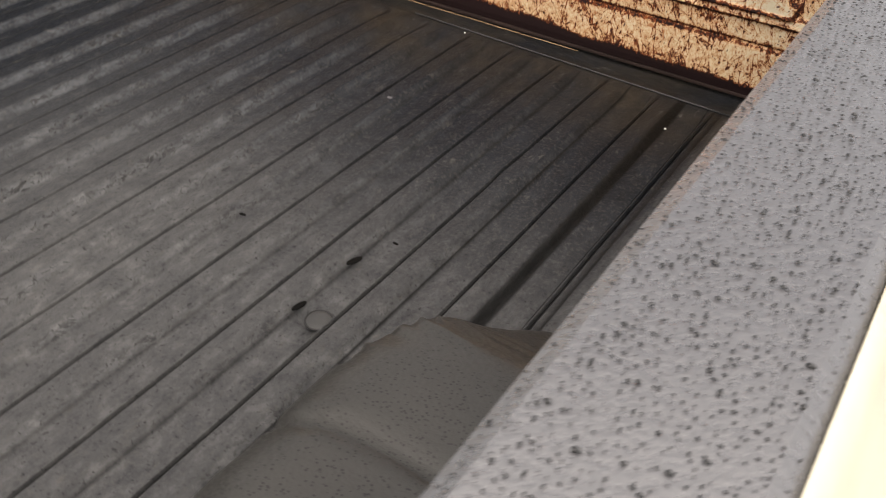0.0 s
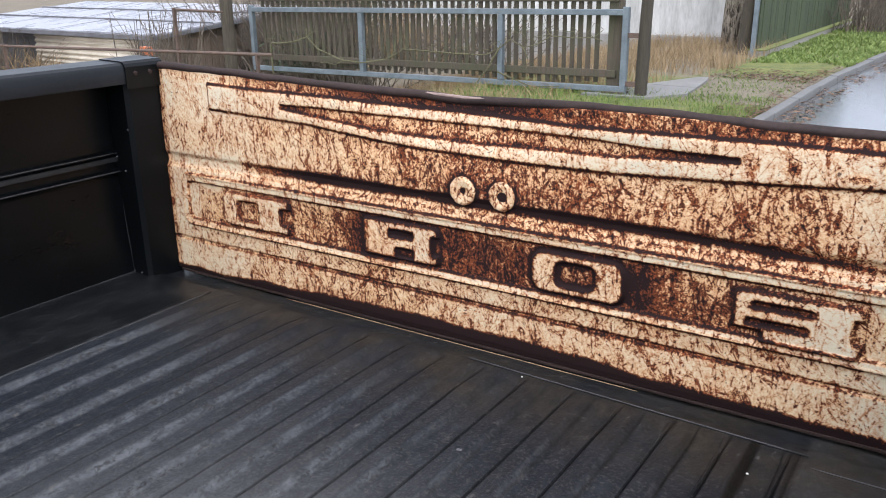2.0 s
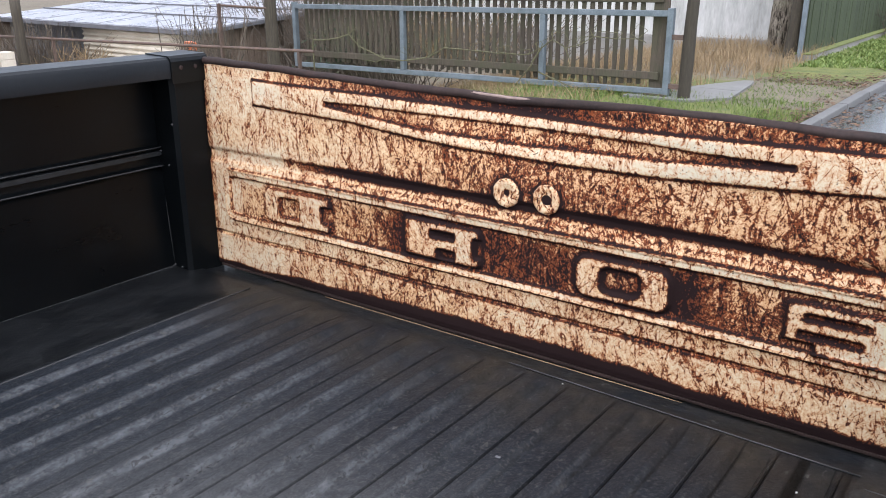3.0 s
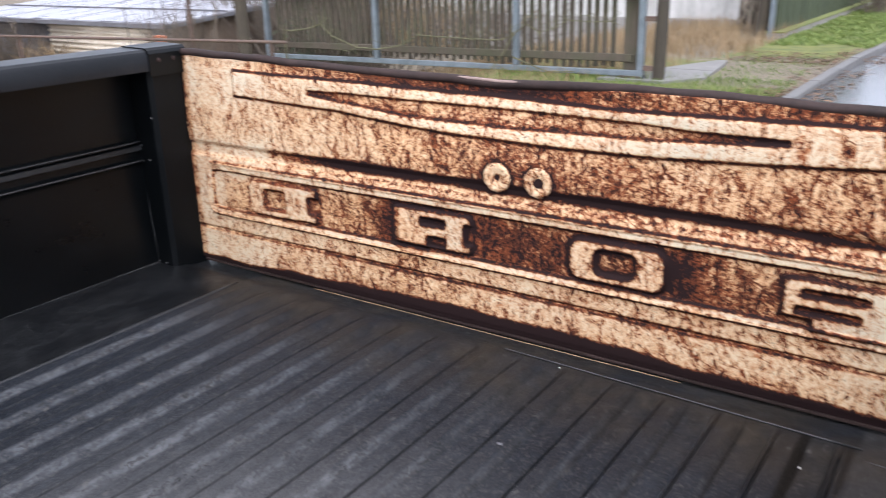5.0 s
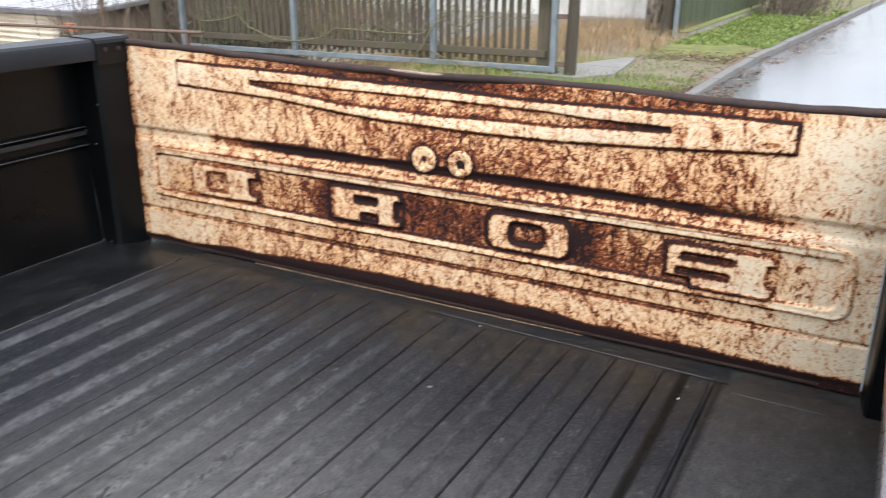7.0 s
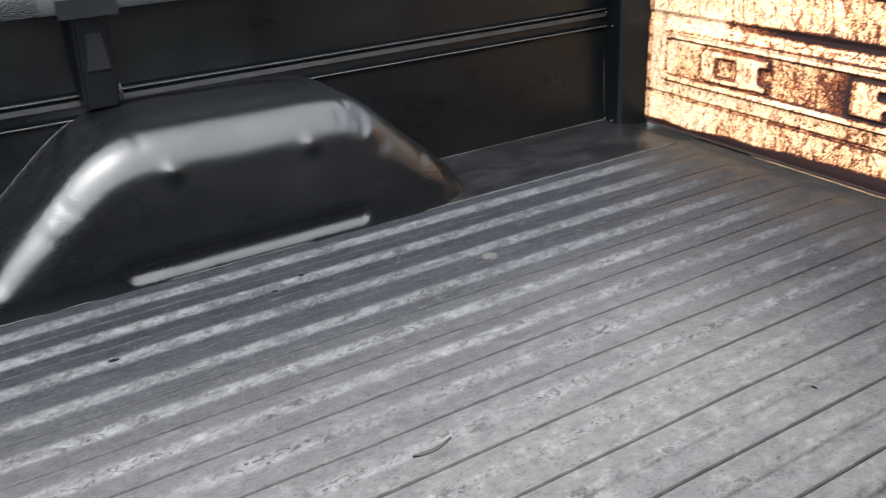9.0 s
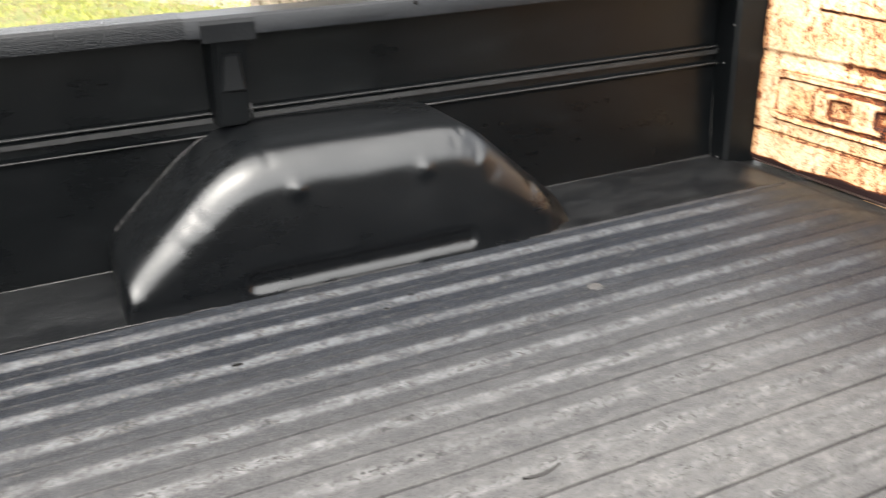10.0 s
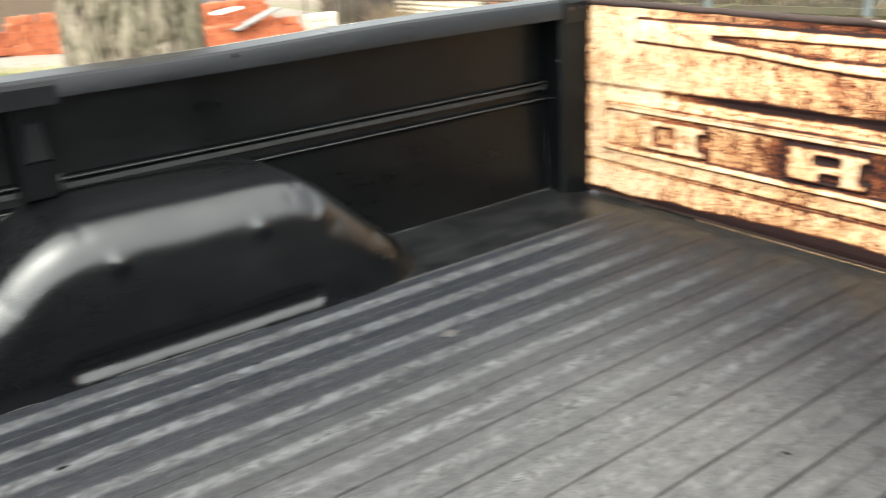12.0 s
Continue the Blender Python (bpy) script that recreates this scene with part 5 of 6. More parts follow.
fence = thing("board_fence", (-1.7, 15.4, 0), "tall board fence green with algae on a mossy concrete base", "fence")
part("concrete_base", boxed(-1.80, -1.56, 11.75, 19.0, -0.2, 0.135, 0.02), M_PLINTH, fence)
part("moss_cap", boxed(-1.815, -1.545, 11.74, 19.0, 0.136, 0.158, 0.010), M_MOSS, fence)
random.seed(8)
y = 11.8
while y < 19.0:
    w = random.uniform(0.14, 0.17)
    part("board", boxed(-1.71 + random.uniform(-0.006, 0.006), -1.68 + random.uniform(-0.006, 0.006), y, y + w - 0.006, 0.155, 1.95 + random.uniform(-0.02, 0.02), 0.004), M_GREENWOOD, fence)
    y += w
part("corner_post", boxed(-1.76, -1.70, 11.70, 11.77, 0.0, 2.0, 0.005), M_GALV, fence)


def bare_tree(name, x, y, z0, r, height, lean, label, seed, ridge=0.12, forks=7, seg=28, bark=None):
    bark = bark or M_BARK
    rng = random.Random(seed)
    t = thing(name, (x, y, z0), label, "tree")
    n = 40 if seg < 60 else 180
    ks = [k if seg < 60 else (k * 2.3 if k < 10 else (23 + (k - 10) * 0.18 if k < 130 else 44.6 + (k - 130) * (180 - 44.6) / 50)) for k in range(n + 1)]
    pts = [(x + lean[0] * (k / n) + 0.05 * r * noise.noise((12.0 * k / n, seed, 0)), y + lean[1] * (k / n), z0 - 0.15 + (height + 0.15) * k / n) for k in ks]
    rad = [r * (1.0 - 0.5 * k / n) * (1 + 0.5 * math.exp(-48.0 * k / n)) for k in ks]
    part("trunk", mesh_from("trunk", *tube(pts, rad, seg, ridge), bark), bark, t)
    for f in range(forks):
        a = 2 * math.pi * f / forks + rng.uniform(-0.3, 0.3)
        k = rng.choice([i for i, p in enumerate(pts) if p[2] > z0 + height * 0.62])
        p = Vector(pts[k])
        out, rr = [p], [rad[k] * 0.55]
        d = Vector((math.cos(a), math.sin(a), rng.uniform(0.5, 1.2))).normalized()
        for s in range(7):
            d = (d + Vector((rng.uniform(-.3, .3), rng.uniform(-.3, .3), rng.uniform(-.1, .3)))).normalized()
            out.append(out[-1] + d * height * 0.10)
            rr.append(rr[-1] * 0.78)
        limb = part("limb", mesh_from("limb", *tube(out, rr, 8), bark), bark, t)
        vs, fs = [], []
        for s in range(26):
            b = out[rng.randint(2, 7)]
            e = b + Vector((rng.uniform(-1, 1), rng.uniform(-1, 1), rng.uniform(0, 1))) * height * 0.11
            tv, tf = tube([b, (b + e) / 2 + Vector((0, 0, 0.03 * height)), e], [0.012, 0.008, 0.003], 4)
            o = len(vs)
            vs += tv
            fs += [tuple(i + o for i in q) for q in tf]
        part("twig_spray", mesh_from("twig_spray", vs, fs, bark), bark, limb)["kind"] = "stuff"
    return t


bare_tree("street_tree", -1.93, 12.0, 0.03, 0.10, 5.0, (0.15, 0.1), "slim bare tree trunk in dry grass", 3, 0.07, 6, 16, M_POST)
bare_tree("street_tree", -2.35, 12.9, 0.03, 0.20, 5.0, (0.0, 0.1), "brown bare tree trunk beside the board fence", 4, 0.12, 6, 16)

# ---- low shed, rail and posts in the sunken garden ----
SX, SY = -9.55, 7.30
shed = thing("garden_shed", (-11.6, 8.9, -0.6), "low garden shed with cream corrugated wall and patched felt roof", "shed")
verts, faces = [], []
nz = 88
for k in range(nz + 1):
    z = -0.75 + 1.13 * k / nz
    y = SY + 0.02 * math.sin(2 * math.pi * z / 0.085)
    verts += [(-12.85, y, z), (SX - 0.42, y, z), (-12.85, y + 0.012, z), (SX - 0.42, y + 0.012, z)]
for k in range(nz):
    a, b = k * 4, k * 4 + 4
    faces += [(a, a + 1, b + 1, b), (a + 2, b + 2, b + 3, a + 3), (a, b, b + 2, a + 2), (a + 1, a + 3, b + 3, b + 1)]
part("corrugated_wall", mesh_from("corrugated_wall", verts, faces, M_CORR), M_CORR, shed)
part("corner_panel", boxed(SX - 0.42, SX, SY - 0.01, SY + 0.05, -0.75, 0.37, 0.004), M_PLINTH, shed)
random.seed(11)
y = SY + 0.06
while y < 10.4:
    part("board", boxed(SX - 0.02, SX + 0.01, y, y + 0.135, -0.75, 0.37 + 0.08 * (y - SY), 0.004), M_BROWNWOOD, shed)
    y += 0.145
part("back_wall", boxed(-15.9, SX - 0.03, 10.35, 10.42, -0.75, 0.6), M_BROWNWOOD, shed)
part("side_wall", boxed(-16.0, -15.9, SY, 10.42, -0.75, 0.38), M_BROWNWOOD, shed)
part("dark_interior_wall", boxed(-15.9, -12.86, SY + 0.25, SY + 0.30, -0.75, 0.36), M_FLASH, shed)


def roof_z(y):
    return 0.425 + (y - SY) * 0.082


def roof_sheet(x0, x1, y0, y1, lift):
    bm = bmesh.new()
    v = [bm.verts.new((x, y, roof_z(y) + dz + lift)) for x in (x0, x1) for y in (y0, y1) for dz in (0.0, 0.02)]
    for f in ((0, 1, 3, 2), (4, 6, 7, 5), (0, 4, 5, 1), (2, 3, 7, 6), (0, 2, 6, 4), (1, 5, 7, 3)):
        bm.faces.new([v[i] for i in f])
    return bm


part("roof_deck", roof_sheet(-16.1, SX + 0.12, SY - 0.12, 10.6, -0.03), M_FLASH, shed)
x = -16.08
while x < SX:
    w = min(0.95, SX + 0.10 - x)
    for j, (y0, y1) in enumerate(((SY - 0.08, 8.4), (8.38, 9.5), (9.48, 10.55))):
        part("roof_sheet", roof_sheet(x + 0.012, x + w - 0.012, y0 + 0.01, y1, 0.0 + 0.004 * ((j + int(x)) % 2)), M_ROOF, shed)
    x += 0.96
for y in (8.38, 9.48):
    part("batten", roof_sheet(-16.05, SX + 0.09, y - 0.02, y + 0.02, 0.024), M_FLASH, shed)
part("eaves_board", boxed(-16.12, SX + 0.13, SY - 0.15, SY - 0.121, 0.36, 0.43, 0.004), M_FLASH, shed)
verge = part("verge_board", boxed(SX + 0.121, SX + 0.145, SY - 0.12, 10.6, 0.36, 0.42, 0.004), M_FLASH, shed)
verge.data.transform(Matrix.Translation((0, SY - 0.12, 0.39)) @ pose(0, 0, 0, 4.7) @ Matrix.Translation((0, -(SY - 0.12), -0.39)))
for x in (-9.32, -9.17):
    t = thing("flower_pot", (x, 6.9, -0.55), "small faded orange plastic flower pot on a post", "flower pot", "pots by the shed")
    bm = bmesh.new()
    bmesh.ops.create_cone(bm, cap_ends=True, segments=16, radius1=0.045, radius2=0.06, depth=0.12, matrix=Matrix.Translation((x, 6.9, 0.24)))
    part("pot", bm, M_ORANGE, t, smooth=True)
    part("stand", boxed(x - 0.02, x + 0.02, 6.88, 6.92, -0.62, 0.18), M_POST, t)

railing = thing("pipe_railing", (-9.0, 6.2, -0.3), "rusty iron pipe railing with slim posts", "railing")
part("pipe", mesh_from("pipe", *tube([(-15.0, 6.2, 0.20), (-11.9, 6.2, 0.265), (-7.7, 6.2, 0.36), (-5.95, 6.2, 0.40)], [0.021] * 4, 8), M_IRON), M_IRON, railing)
part("pipe", mesh_from("pipe", *tube([(-7.62, 6.2, 0.90), (-6.75, 6.2, 0.885)], [0.014] * 2, 8), M_IRON), M_IRON, railing)
for x, z in ((-7.66, 0.92), (-11.9, 0.30), (-6.2, 0.40), (-14.5, 0.24)):
    part("post", boxed(x - 0.017, x + 0.017, 6.18, 6.22, -0.75, z, 0.003), M_IRON, railing)
wooden_post("fence_post", -7.12, 6.62, -0.7, 1.7, 0.085, -0.02, "thick dark brown wooden fence post")

# ---- verge side: trees, tile stacks, heaps ----
PLACE = YARD
bare_tree("verge_tree", -2.42, -0.50, 0.03, 0.345, 6.5, (0.1, 0.15), "broad old tree trunk with deeply furrowed bark beside the truck", 7, 0.20, 8, 230)
bare_tree("lawn_tree", -11.0, -2.86, 0.02, 0.12, 4.0, (-0.3, 0.1), "slender dark brown bare tree on the lawn", 9, 0.12, 6, 18, M_BROWNWOOD)


def roof_tile_mesh():
    bm = bmesh.new()
    box(bm, -0.010, 0.010, -0.12, 0.12, -0.055, 0.055, 0.004)
    box(bm, -0.015, 0.008, 0.085, 0.125, -0.055, 0.050, 0.004)
    return from_bm("roof_tile", bm, M_CLAY)


TILE = roof_tile_mesh()


def tile_stack(x, y0, y1, z, layers, label, seed):
    rng = random.Random(seed)
    t = thing("tile_stack", (x, (y0 + y1) / 2, z), label, "roof tiles", "stacks of roof tiles")
    for l in range(layers):
        y = y0 + rng.uniform(-0.04, 0.06) + l * 0.055
        tilt = rng.uniform(-8, 8)
        while y < y1 - l * 0.03:
            if l < layers - 1 or rng.random() > 0.35:
                ob = new("roof_tile", TILE)
                ob.parent = t
                ob.matrix_parent_inverse = world_of(t).inverted()
                ob.matrix_basis = YARD @ pose(x - 0.02 * l + rng.uniform(-0.025, 0.025), y, z + 0.045 + 0.104 * l + rng.uniform(-0.008, 0.008), tilt + rng.uniform(-7, 7), 0, -90 + rng.uniform(-7, 7))
            y += 0.027 + rng.uniform(0, 0.007)
    return t


tile_stack(-12.9, -0.78, 0.66, terrain(-12.9, 0), 8, "stack of red clay roof tiles on edge in the yard", 1)
tile_stack(-13.0, 0.50, 2.05, terrain(-13.0, 1.2), 6, "low stack of darker red clay roof tiles in the yard", 2)
tile_stack(-11.6, 2.3, 5.0, terrain(-11.6, 3), 4, "long low stack of red clay roof tiles half covered by planks", 3)
tile_stack(-12.3, 2.3, 4.9, terrain(-12.3, 3), 7, "tall red clay tile stack behind planks", 4)


def plank(x, y, z, size, turn, label, mat=M_WHITE):
    t = thing("plank", (x, y, z), label, "plank", "loose planks")
    t.matrix_basis = YARD @ pose(x, y, z, *turn)
    bm = box(bmesh.new(), -size[0] / 2, size[0] / 2, -size[1] / 2, size[1] / 2, 0, size[2], 0.004)
    me = from_bm("board", bm, mat)
    ob = new("board", me)
    ob.parent = t


plank(-11.55, 4.15, 0.17, (0.25, 0.9, 0.03), (16, 0, 10), "pale weathered plank lying over roof tiles", M_CONCRETE)
plank(-11.6, 3.7, 0.34, (0.20, 0.5, 0.04), (4, 0, 20), "short pale board lying on the tile stack", M_WHITE)

heap = thing("covered_heap", (-12.6, -1.1, 0.0), "heap under white plastic sheeting", "heap")
verts, faces = [], []
nu, nv = 26, 16
for j in range(nv + 1):
    for i in range(nu + 1):
        u, v = i / nu, j / nv
        h = 0.85 * float(smoothstep(0, 0.07, u) * smoothstep(1, 0.90, u) * smoothstep(0, 0.3, v) * smoothstep(1, 0.7, v))
        verts.append((-13.2 + 1.0 * v, -1.24 + 0.60 * u, terrain(-12.6, -1.1) - 0.02 + h * (1 + 0.2 * noise.noise((u * 5, v * 4, 1))) + 0.06 * noise.noise((u * 15, v * 13, 3))))
faces = [(j * (nu + 1) + i, j * (nu + 1) + i + 1, (j + 1) * (nu + 1) + i + 1, (j + 1) * (nu + 1) + i) for j in range(nv) for i in range(nu)]
part("sheet", mesh_from("sheet", verts, faces, M_SHEET), M_SHEET, heap)
crate = thing("wooden_crate", (-12.0, -0.95, 0.1), "small weathered wooden crate by the heap", "crate")
for dx in (0.0, 0.18):
    part("side", boxed(-12.1 + dx, -12.08 + dx, -1.05, -0.85, terrain(-12, -1) - 0.01, 0.33, 0.003), M_BROWNWOOD, crate)
part("side", boxed(-12.08, -11.92, -1.05, -1.03, terrain(-12, -1) - 0.01, 0.33, 0.003), M_BROWNWOOD, crate)
part("side", boxed(-12.08, -11.92, -0.87, -0.85, terrain(-12, -1) - 0.01, 0.33, 0.003), M_BROWNWOOD, crate)

boards = thing("board_wall", (-15.6, -4.0, 0), "brown weathered board wall at the yard's far side", "fence")
random.seed(21)
y = -9.5
while y < -1.7:
    w = random.uniform(0.13, 0.19)
    part("board", boxed(-15.62 + random.uniform(-0.01, 0.01), -15.58, y, y + w - 0.01, -0.1, 1.6 + random.uniform(-0.04, 0.04), 0.004), M_BROWNWOOD, boards)
    y += w
barn = thing("outbuilding", (-18.5, 3.0, -0.3), "plain brown outbuilding behind the yard", "outbuilding")
part("wall", boxed(-20.5, -16.6, -1.6, 6.6, -0.6, 2.6, 0.01), M_BROWNWOOD, barn)
part("roof", boxed(-20.8, -16.3, -1.9, 6.9, 2.6, 2.75, 0.02), M_FLASH, barn)
part("door", boxed(-16.63, -16.56, 4.9, 5.8, -0.55, 1.5, 0.01), M_FLASH, barn)
pile = thing("block_pile", (-12.4, 5.75, -0.5), "pile of pale building blocks", "blocks")
random.seed(31)
for l in range(5):
    for k in range(2):
        yy = 5.5 + 0.27 * k + random.uniform(-0.02, 0.02)
        part("block", boxed(-12.5, -12.25, yy, yy + 0.25, terrain(-12.4, 5.7) - 0.02 + 0.12 * l, terrain(-12.4, 5.7) + 0.095 + 0.12 * l, 0.008), M_CORR, pile)
wooden_post("yard_post", -12.4, 6.25, -0.6, 0.9, 0.09, 0.0, "dark brown wooden post beside the block pile")

# ---- kerb and path ----
PLACE = STREET
kerb = thing("kerb", (-0.32, 10, 0), "grey concrete kerb stones along the road", "kerb", kind="structure")
stone = from_bm("kerb_stone", boxed(-0.04, 0.06, -0.495, 0.495, -0.10, 0.055, 0.012), M_KERB)
random.seed(41)
for k in range(-8, 30):
    y = k + 0.5
    slope = math.degrees(math.atan((kerb_x(y + 0.5) - kerb_x(y - 0.5))))
    ob = new("kerb_stone", stone)
    ob.parent = kerb
    ob.matrix_parent_inverse = world_of(kerb).inverted()
    ob.matrix_basis = pose(kerb_x(y) - 0.045, y, random.uniform(0.0, 0.012), random.uniform(-0.4, 0.4), 0, -slope)
path = thing("path", (-1.75, 8.7, 0.06), "worn concrete path slabs by the gate post", "path", kind="structure")
for shape in ([(-2.3, 7.14), (-1.60, 7.17), (-1.30, 7.60), (-1.36, 8.10), (-1.96, 8.12), (-2.3, 7.6)], [(-1.965, 8.135), (-1.365, 8.115), (-1.45, 8.75), (-1.52, 9.05), (-1.62, 9.03)]):
    bm = bmesh.new()
    lo = [bm.verts.new((x, y, 0.0)) for x, y in shape]
    hi = [bm.verts.new((x, y, 0.078 + 0.004 * noise.noise((x * 5, y * 5, 0)))) for x, y in shape]
    for i in range(len(shape)):
        j = (i + 1) % len(shape)
        bm.faces.new((lo[i], lo[j], hi[j], hi[i]))
    bm.faces.new(hi)
    bm.faces.new(lo[::-1])
    part("slab", bm, M_CONCRETE, path)


# ---- grass, straw, leaves, twigs ----
def scatter(name, n, place, height, width, material, label, category, bend=0.5, seed=1, leaf=False):
    """Many thin blades (or flat leaves) joined in one mesh."""
    rng = np.random.default_rng(seed)
    verts, faces = [], []
    for _ in range(n):
        spot = place(rng)
        if spot is None:
            continue
        x, y = spot
        z = max(terrain(x, y), -0.004 if x > kerb_x(y) else -9.0) - 0.008
        h = height * rng.uniform(0.5, 1.25)
        a = rng.uniform(0, 2 * math.pi)
        c, s = math.cos(a) * width * rng.uniform(0.6, 1.3), math.sin(a) * width * rng.uniform(0.6, 1.3)
        bx, by = rng.normal(0, bend * h, 2)
        o = len(verts)
        if leaf:
            lift = rng.uniform(0.004, height)
            verts += [(x - c, y - s, z + lift), (x + s * .6, y - c * .6, z + lift + rng.uniform(-.006, .01)), (x + c, y + s, z + lift + rng.uniform(-.006, .012)), (x - s * .6, y + c * .6, z + lift + rng.uniform(-.006, .01))]
            faces += [(o, o + 1, o + 2), (o, o + 2, o + 3)]
        else:
            verts += [(x - c, y - s, z), (x + c, y + s, z), (x + bx * .45 + c * .7, y + by * .45 + s * .7, z + h * .6), (x + bx * .45 - c * .7, y + by * .45 - s * .7, z + h * .6), (x + bx, y + by, z + h)]
            faces += [(o, o + 1, o + 2, o + 3), (o + 3, o + 2, o + 4)]
    ob = new(name, mesh_from(name, verts, faces, material, False))
    return tagged(ob, label, category, kind="stuff")


def rect(x0, x1, y0, y1, clump=0.0, keep=None):
    def pick(rng):
        x, y = rng.uniform(x0, x1), rng.uniform(y0, y1)
        if clump and noise.noise((x * 1.7, y * 1.7, clump)) < rng.uniform(-0.5, 0.35):
            return None
        if keep and not keep(x, y):
            return None
        return x, y
    return pick


scatter("verge_grass", 26000, rect(-5.5, -0.40, 4.6, 7.75, 3.0), 0.07, 0.0035, M_GRASS, "short uneven grass along the verge", "grass", 0.5, 1)
scatter("verge_grass", 4000, rect(-8.0, -3.0, 4.6, 7.6, 2.0), 0.13, 0.003, M_GRASS, "rank grass under the gate", "grass", 0.5, 2)
scatter("green_weeds", 24000, rect(-1.55, 0.35, 10.6, 18.5, 4.0, lambda x, y: x < kerb_x(y) - 0.10 and y > 11.0 + 0.5 * noise.noise((x * 2.0, y * 0.5, 3.0))), 0.055, 0.012, M_LUSH, "bright green low weeds below the board fence", "weeds", 0.6, 3)
scatter("dry_grass", 16000, rect(-6.5, -1.55, 9.3, 13.3, 5.0), 0.22, 0.004, M_STRAW, "tall dry straw-coloured grass before the house", "grass", 0.35, 4)
scatter("dry_grass", 5000, rect(-6.5, -1.9, 7.5, 9.5, 6.0), 0.2, 0.004, M_STRAW, "dry grass behind the gate", "grass", 0.4, 5)
scatter("lawn_grass", 46000, rect(-12.5, -3.2, -6.5, 3.2, 1.0, lambda x, y: x > -10.9 + (min(y, 2.5) - 0.8) * 0.60), 0.06, 0.006, M_LAWN, "bright yellow-green lawn on the verge", "grass", 0.5, 6)
scatter("lawn_grass", 16000, rect(-12.5, -3.2, -6.5, 3.2, 2.0, lambda x, y: x > -10.7 + (min(y, 2.5) - 0.8) * 0.60), 0.07, 0.005, M_STRAW, "yellowed grass in the lawn", "grass", 0.5, 7)
scatter("fallen_leaves", 6500, rect(-0.75, 0.9, 5.0, 17.0, 7.0, lambda x, y: kerb_x(y) - 0.35 < x < kerb_x(y) + 0.32), 0.02, 0.026, M_LEAF, "brown wet fallen leaves along the kerb", "leaves", 0.4, 8, True)
scatter("dry_grass", 9000, rect(-8.0, -2.3, 5.2, 7.6, 9.0), 0.13, 0.0035, M_STRAW, "dry matted grass under the gate", "grass", 0.6, 12)
scatter("verge_grass", 2600, rect(-1.5, -0.45, 7.6, 10.0, 3.5), 0.035, 0.004, M_GRASS, "sparse short grass on the bare soil", "grass", 0.6, 13)
scatter("fallen_leaves", 1500, rect(-1.6, -0.4, 9.3, 10.3, 9.5), 0.02, 0.022, M_LEAF, "dark wet leaves on the soil edge", "leaves", 0.4, 14, True)
scatter("fallen_leaves", 500, rect(-0.85, -0.36, 6.6, 7.4, 9.9), 0.02, 0.022, M_LEAF, "dark wet leaves in the verge grass", "leaves", 0.4, 15, True)
scatter("fallen_leaves", 700, rect(-11.5, -3.5, -6.0, 1.0, 8.0), 0.05, 0.035, M_LEAF, "brown fallen leaves in the lawn", "leaves", 0.4, 9, True)


def brush(name, x, y, z, size, n, seed, label, mat=M_TWIG):
    rng = random.Random(seed)
    t = thing(name, (x, y, z), label, "shrub")
    verts, faces = [], []
    for k in range(n):
        b = Vector((x + rng.gauss(0, size[0] * 0.35), y + rng.gauss(0, size[1] * 0.35), z))
        e = b + Vector((rng.gauss(0, size[0] * 0.3), rng.gauss(0, size[1] * 0.3), size[2] * rng.uniform(0.5, 1.1)))
        mid = (b + e) / 2 + Vector((rng.gauss(0, 0.06), rng.gauss(0, 0.06), 0))
        for p, q, r in ((b, mid, 0.009), (mid, e, 0.006), (mid, e + Vector((rng.gauss(0, 0.2), rng.gauss(0, 0.2), -0.1)), 0.004)):
            tv, tf = tube([p, q], [r, r * 0.6], 4)
            o = len(verts)
            verts += tv
            faces += [tuple(i + o for i in f) for f in tf]
    part("twig_tangle", mesh_from("twig_tangle", verts, faces, mat, False), mat, t)["kind"] = "stuff"


brush("bramble", -13.6, 6.9, -0.6, (1.6, 0.6, 1.0), 150, 1, "dark bare bramble tangle beside the shed")
brush("shrub", -6.6, 8.1, -0.2, (1.2, 0.6, 1.2), 120, 2, "bare twiggy shrub behind the gate")
brush("shrub", -8.4, 6.6, -0.5, (0.9, 0.4, 1.3), 90, 3, "thin bare twigs beside the pipe railing")
brush("scrub", -8.6, 9.2, -0.5, (2.6, 0.9, 1.6), 420, 12, "grey-brown scrub tangle behind the gate")
brush("scrub", -11.5, 13.0, -0.5, (2.6, 1.2, 2.6), 420, 13, "tall grey scrub beside the house")
brush("scrub", -6.4, 9.6, -0.1, (1.8, 0.6, 0.9), 240, 14, "low dry scrub before the house plinth", M_STRAW)
brush("shrub", -5.0, 9.0, 0.0, (1.5, 0.6, 0.9), 110, 4, "bare twiggy shrub in the dry grass")
brush("shrub", -0.9, 17.0, 0.05, (0.8, 1.0, 1.0), 160, 5, "leafless brown shrub by the road bend")
brush("brushwood", -14.3, -2.4, 0.1, (1.0, 1.2, 0.7), 160, 6, "heap of brown brushwood before the board wall", M_STRAW)
brush("shrub", -12.2, 7.0, -0.5, (0.4, 0.8, 0.6), 70, 7, "dry reddish weeds by the shed", M_STRAW)
brush("bare_hedge", -1.0, 19.5, 0.05, (1.2, 1.5, 1.4), 200, 8, "bare hedge at the bend of the road")

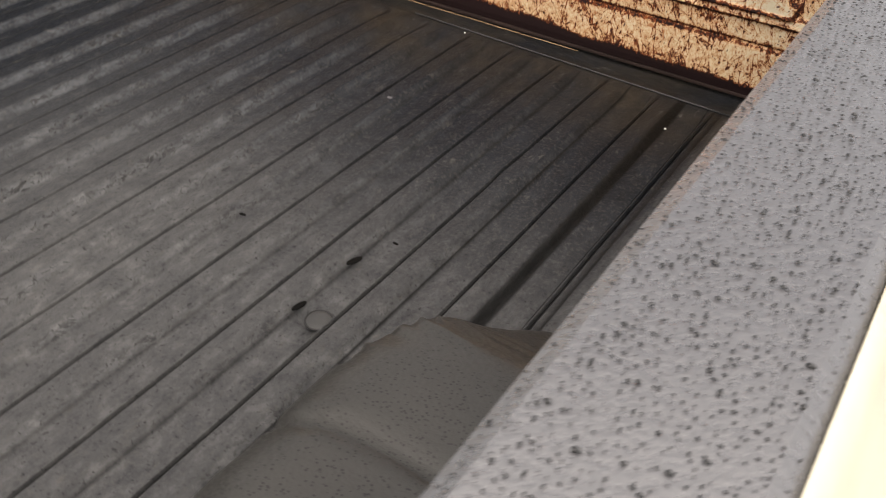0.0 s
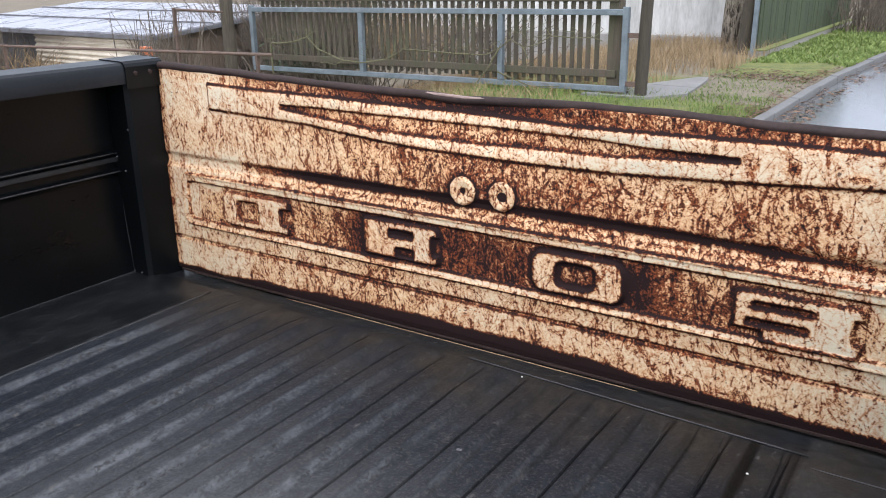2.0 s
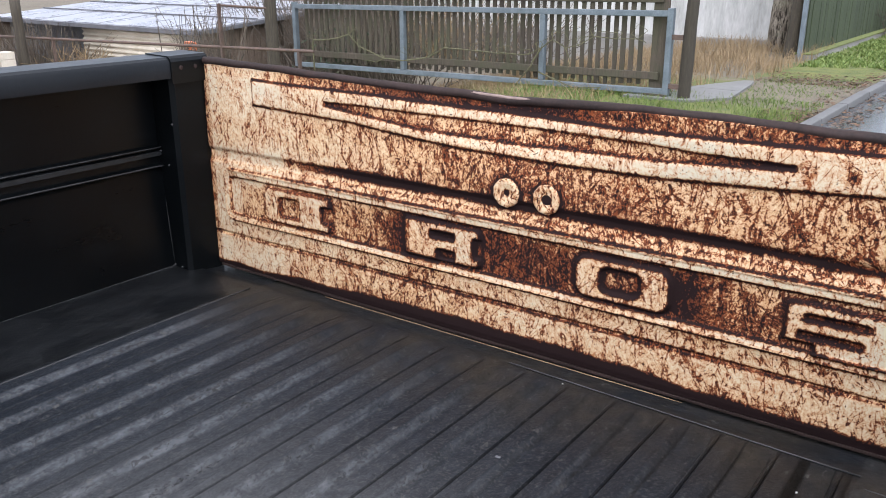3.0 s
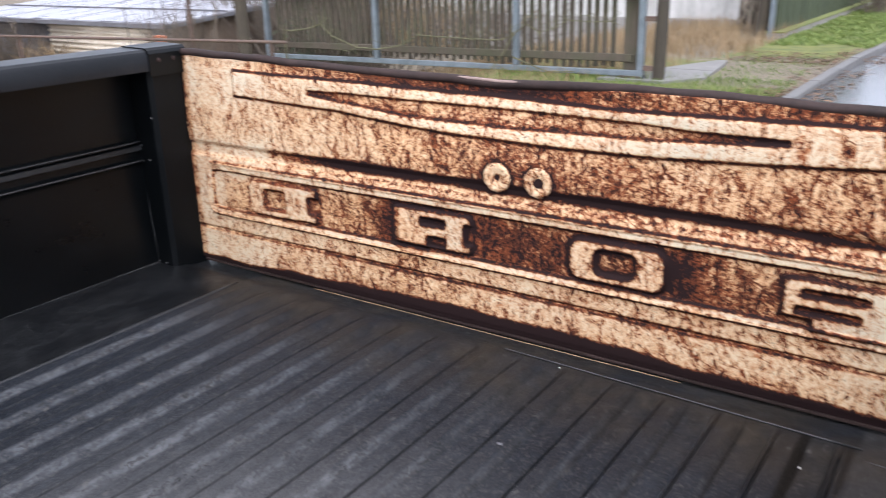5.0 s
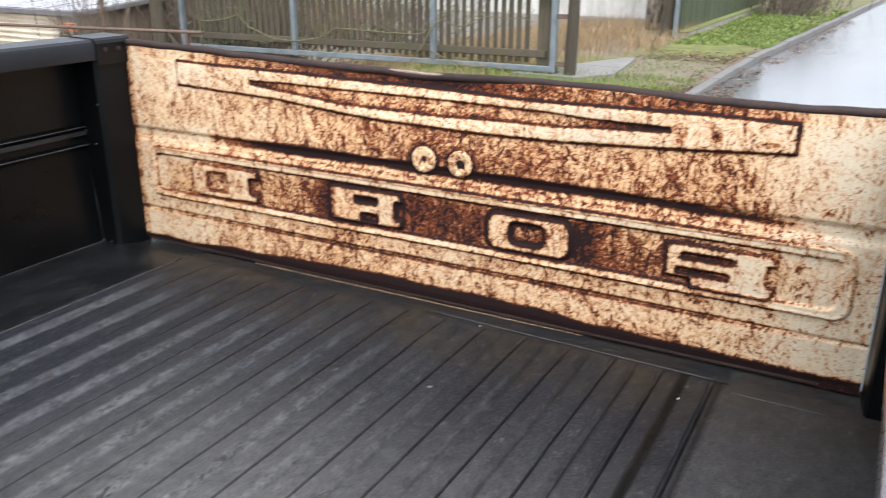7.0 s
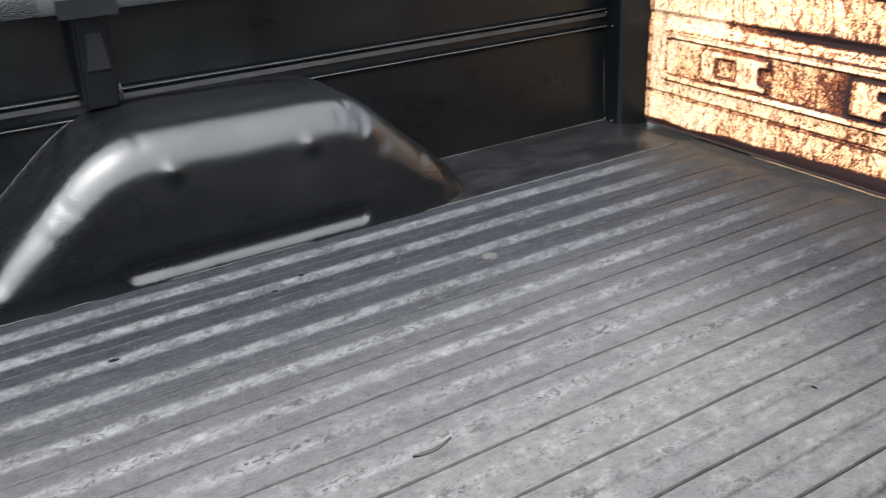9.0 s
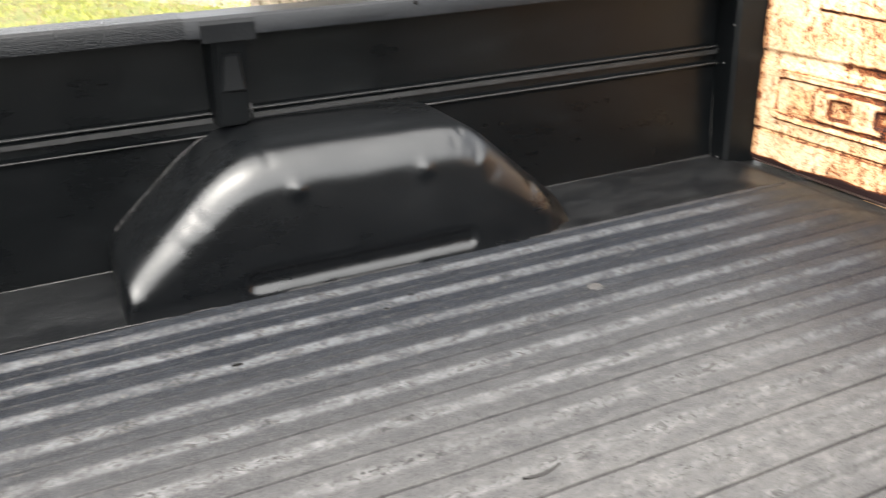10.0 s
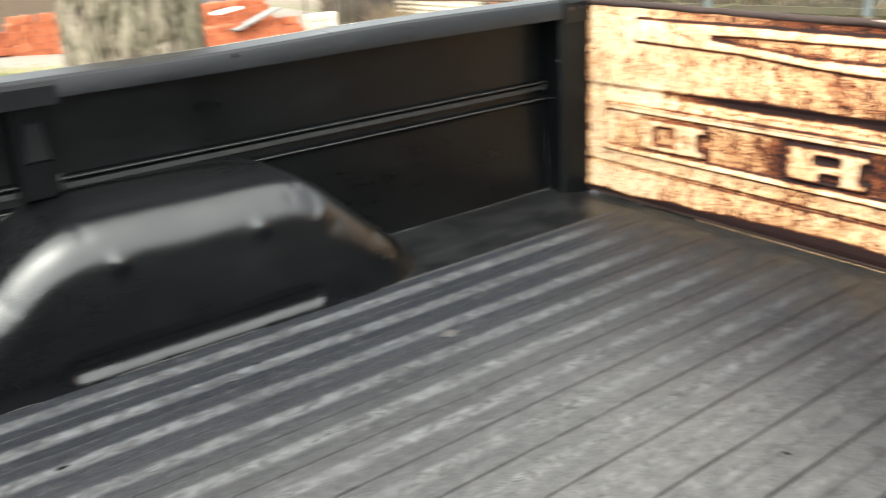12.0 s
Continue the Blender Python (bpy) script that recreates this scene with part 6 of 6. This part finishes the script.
rng = np.random.default_rng(23)
ivy = thing("ivy_bush", (-7.4, 8.6, -0.3), "dark green ivy bush behind the gate", "bush")
verts, faces = [], []
for _ in range(2600):
    x, y, z = rng.normal(-7.4, 0.38), rng.normal(8.6, 0.22), -0.15 + abs(rng.normal(0.0, 0.33))
    a, s, o = rng.uniform(0, 6.28), rng.uniform(0.018, 0.035), len(verts)
    c, d, e = math.cos(a) * s, math.sin(a) * s, rng.uniform(-0.6, 0.6) * s
    verts += [(x - c, y - d, z), (x + d * 0.7, y - c * 0.7, z + e), (x + c, y + d, z + 0.8 * s), (x - d * 0.7, y + c * 0.7, z - e)]
    faces.append((o, o + 1, o + 2, o + 3))
part("leaves", mesh_from("leaves", verts, faces, M_IVY, False), M_IVY, ivy)["kind"] = "stuff"
part("trunk", mesh_from("trunk", *tube([(-7.4, 8.6, -0.7), (-7.42, 8.58, -0.2), (-7.38, 8.62, 0.3)], [0.03, 0.025, 0.01], 7), M_BARK), M_BARK, ivy)

# ---- rain drops on the near rail, loose bits on the floor ----
PLACE = BED
rng = np.random.default_rng(3)
verts, faces = [], []
cells = [(i, j) for i in range(26) for j in range(390)]
for i, j in cells:
    if rng.uniform() > 0.85:
        continue
    y = -1.25 + 0.0032 * (j + rng.uniform(0.1, 0.9))
    s = 0.0025 + 0.00334 * (i + rng.uniform(0.1, 0.9))
    r = float(np.clip(rng.lognormal(-8.02, 0.38), 0.00024, 0.00090))
    x, z = NEAR + s * NEAR_SCALE + near_skew(y), min(1.2424, 1.2388 + 0.55 * max(s - 0.0025, 0.0)) + 0.002 * max(s - 0.01, 0.0) / 0.074 if s < 0.084 else 1.2425
    st, o = rng.uniform(0.62, 1.55), len(verts)
    seg = 7
    for q, h in ((1.0, -0.15), (0.92, 0.45), (0.5, 0.78)):
        verts += [(x + math.cos(2 * math.pi * k / seg) * r * q * st, y + math.sin(2 * math.pi * k / seg) * r * q / st, z + h * r) for k in range(seg)]
    verts.append((x, y, z + r * 0.86))
    for ring in range(2):
        for k in range(seg):
            l = (k + 1) % seg
            faces.append((o + ring * seg + k, o + ring * seg + l, o + ring * seg + seg + l, o + ring * seg + seg + k))
    faces += [(o + 2 * seg + k, o + 2 * seg + (k + 1) % seg, o + 3 * seg) for k in range(seg)]
drops = part("rain_bead", mesh_from("rain_bead", verts, faces, M_DROP), M_DROP, truck, "clear rain drops beaded on the rail")
drops["kind"] = "stuff"


def flake(x, y, size, turn, label, mat):
    t = thing("debris_flake", (x, y, F + 0.006), label, "debris", "bits on the bed floor")
    t.matrix_basis = BED @ pose(x, y, F + 0.0055, 2, 1, turn)
    ob = new("chip", from_bm("chip", box(bmesh.new(), -size[0] / 2, size[0] / 2, -size[1] / 2, size[1] / 2, 0, 0.002, 0.0006), mat))
    ob.parent = t


curl = thing("paint_flake", (0.859, -1.147, F + 0.006), "dark peeled paint flake curled up on the ribbed floor", "debris", "bits on the bed floor")
verts, faces = [], []
for k in range(13):
    u = k / 12
    w = 0.0026 * math.sin(math.pi * min(max(u, 0.04), 0.97)) ** 0.6 * (1 + 0.9 * noise.noise((k * 1.7, 0, 0)))
    cx, cy = 0.857 + 0.006 * math.sin(math.pi * u), -1.176 + 0.054 * u
    lift = 0.0015 + 0.005 * u * u
    for side, up in ((-1, 0.0035), (0, 0.0), (1, 0.0030)):
        for thick in (0.0, 0.0009):
            verts.append((cx + side * w, cy, F + 0.0062 + lift + up + thick))
for k in range(12):
    for j in range(2):
        a, b = k * 6 + j * 2, k * 6 + 6 + j * 2
        faces += [(a, b, b + 2, a + 2), (a + 1, a + 3, b + 3, b + 1)]
    for j in (0, 4):
        a, b = k * 6 + j, k * 6 + 6 + j
        faces.append((a, a + 1, b + 1, b))
for a in (0, 72):
    faces += [(a, a + 1, a + 3, a + 2), (a + 2, a + 3, a + 5, a + 4)]
part("chip", mesh_from("chip", verts, faces, M_RUBBER), M_RUBBER, curl)
flake(0.968, -0.068, (0.0024, 0.0024), 20, "tiny pale crumb on the floor by the tailgate", M_WHITE)
flake(1.376, -0.162, (0.003, 0.0024), 50, "tiny pale crumb in a floor groove", M_WHITE)
flake(1.000, -0.326, (0.008, 0.005), 10, "dark crumb on the ribbed floor", M_FLASH)
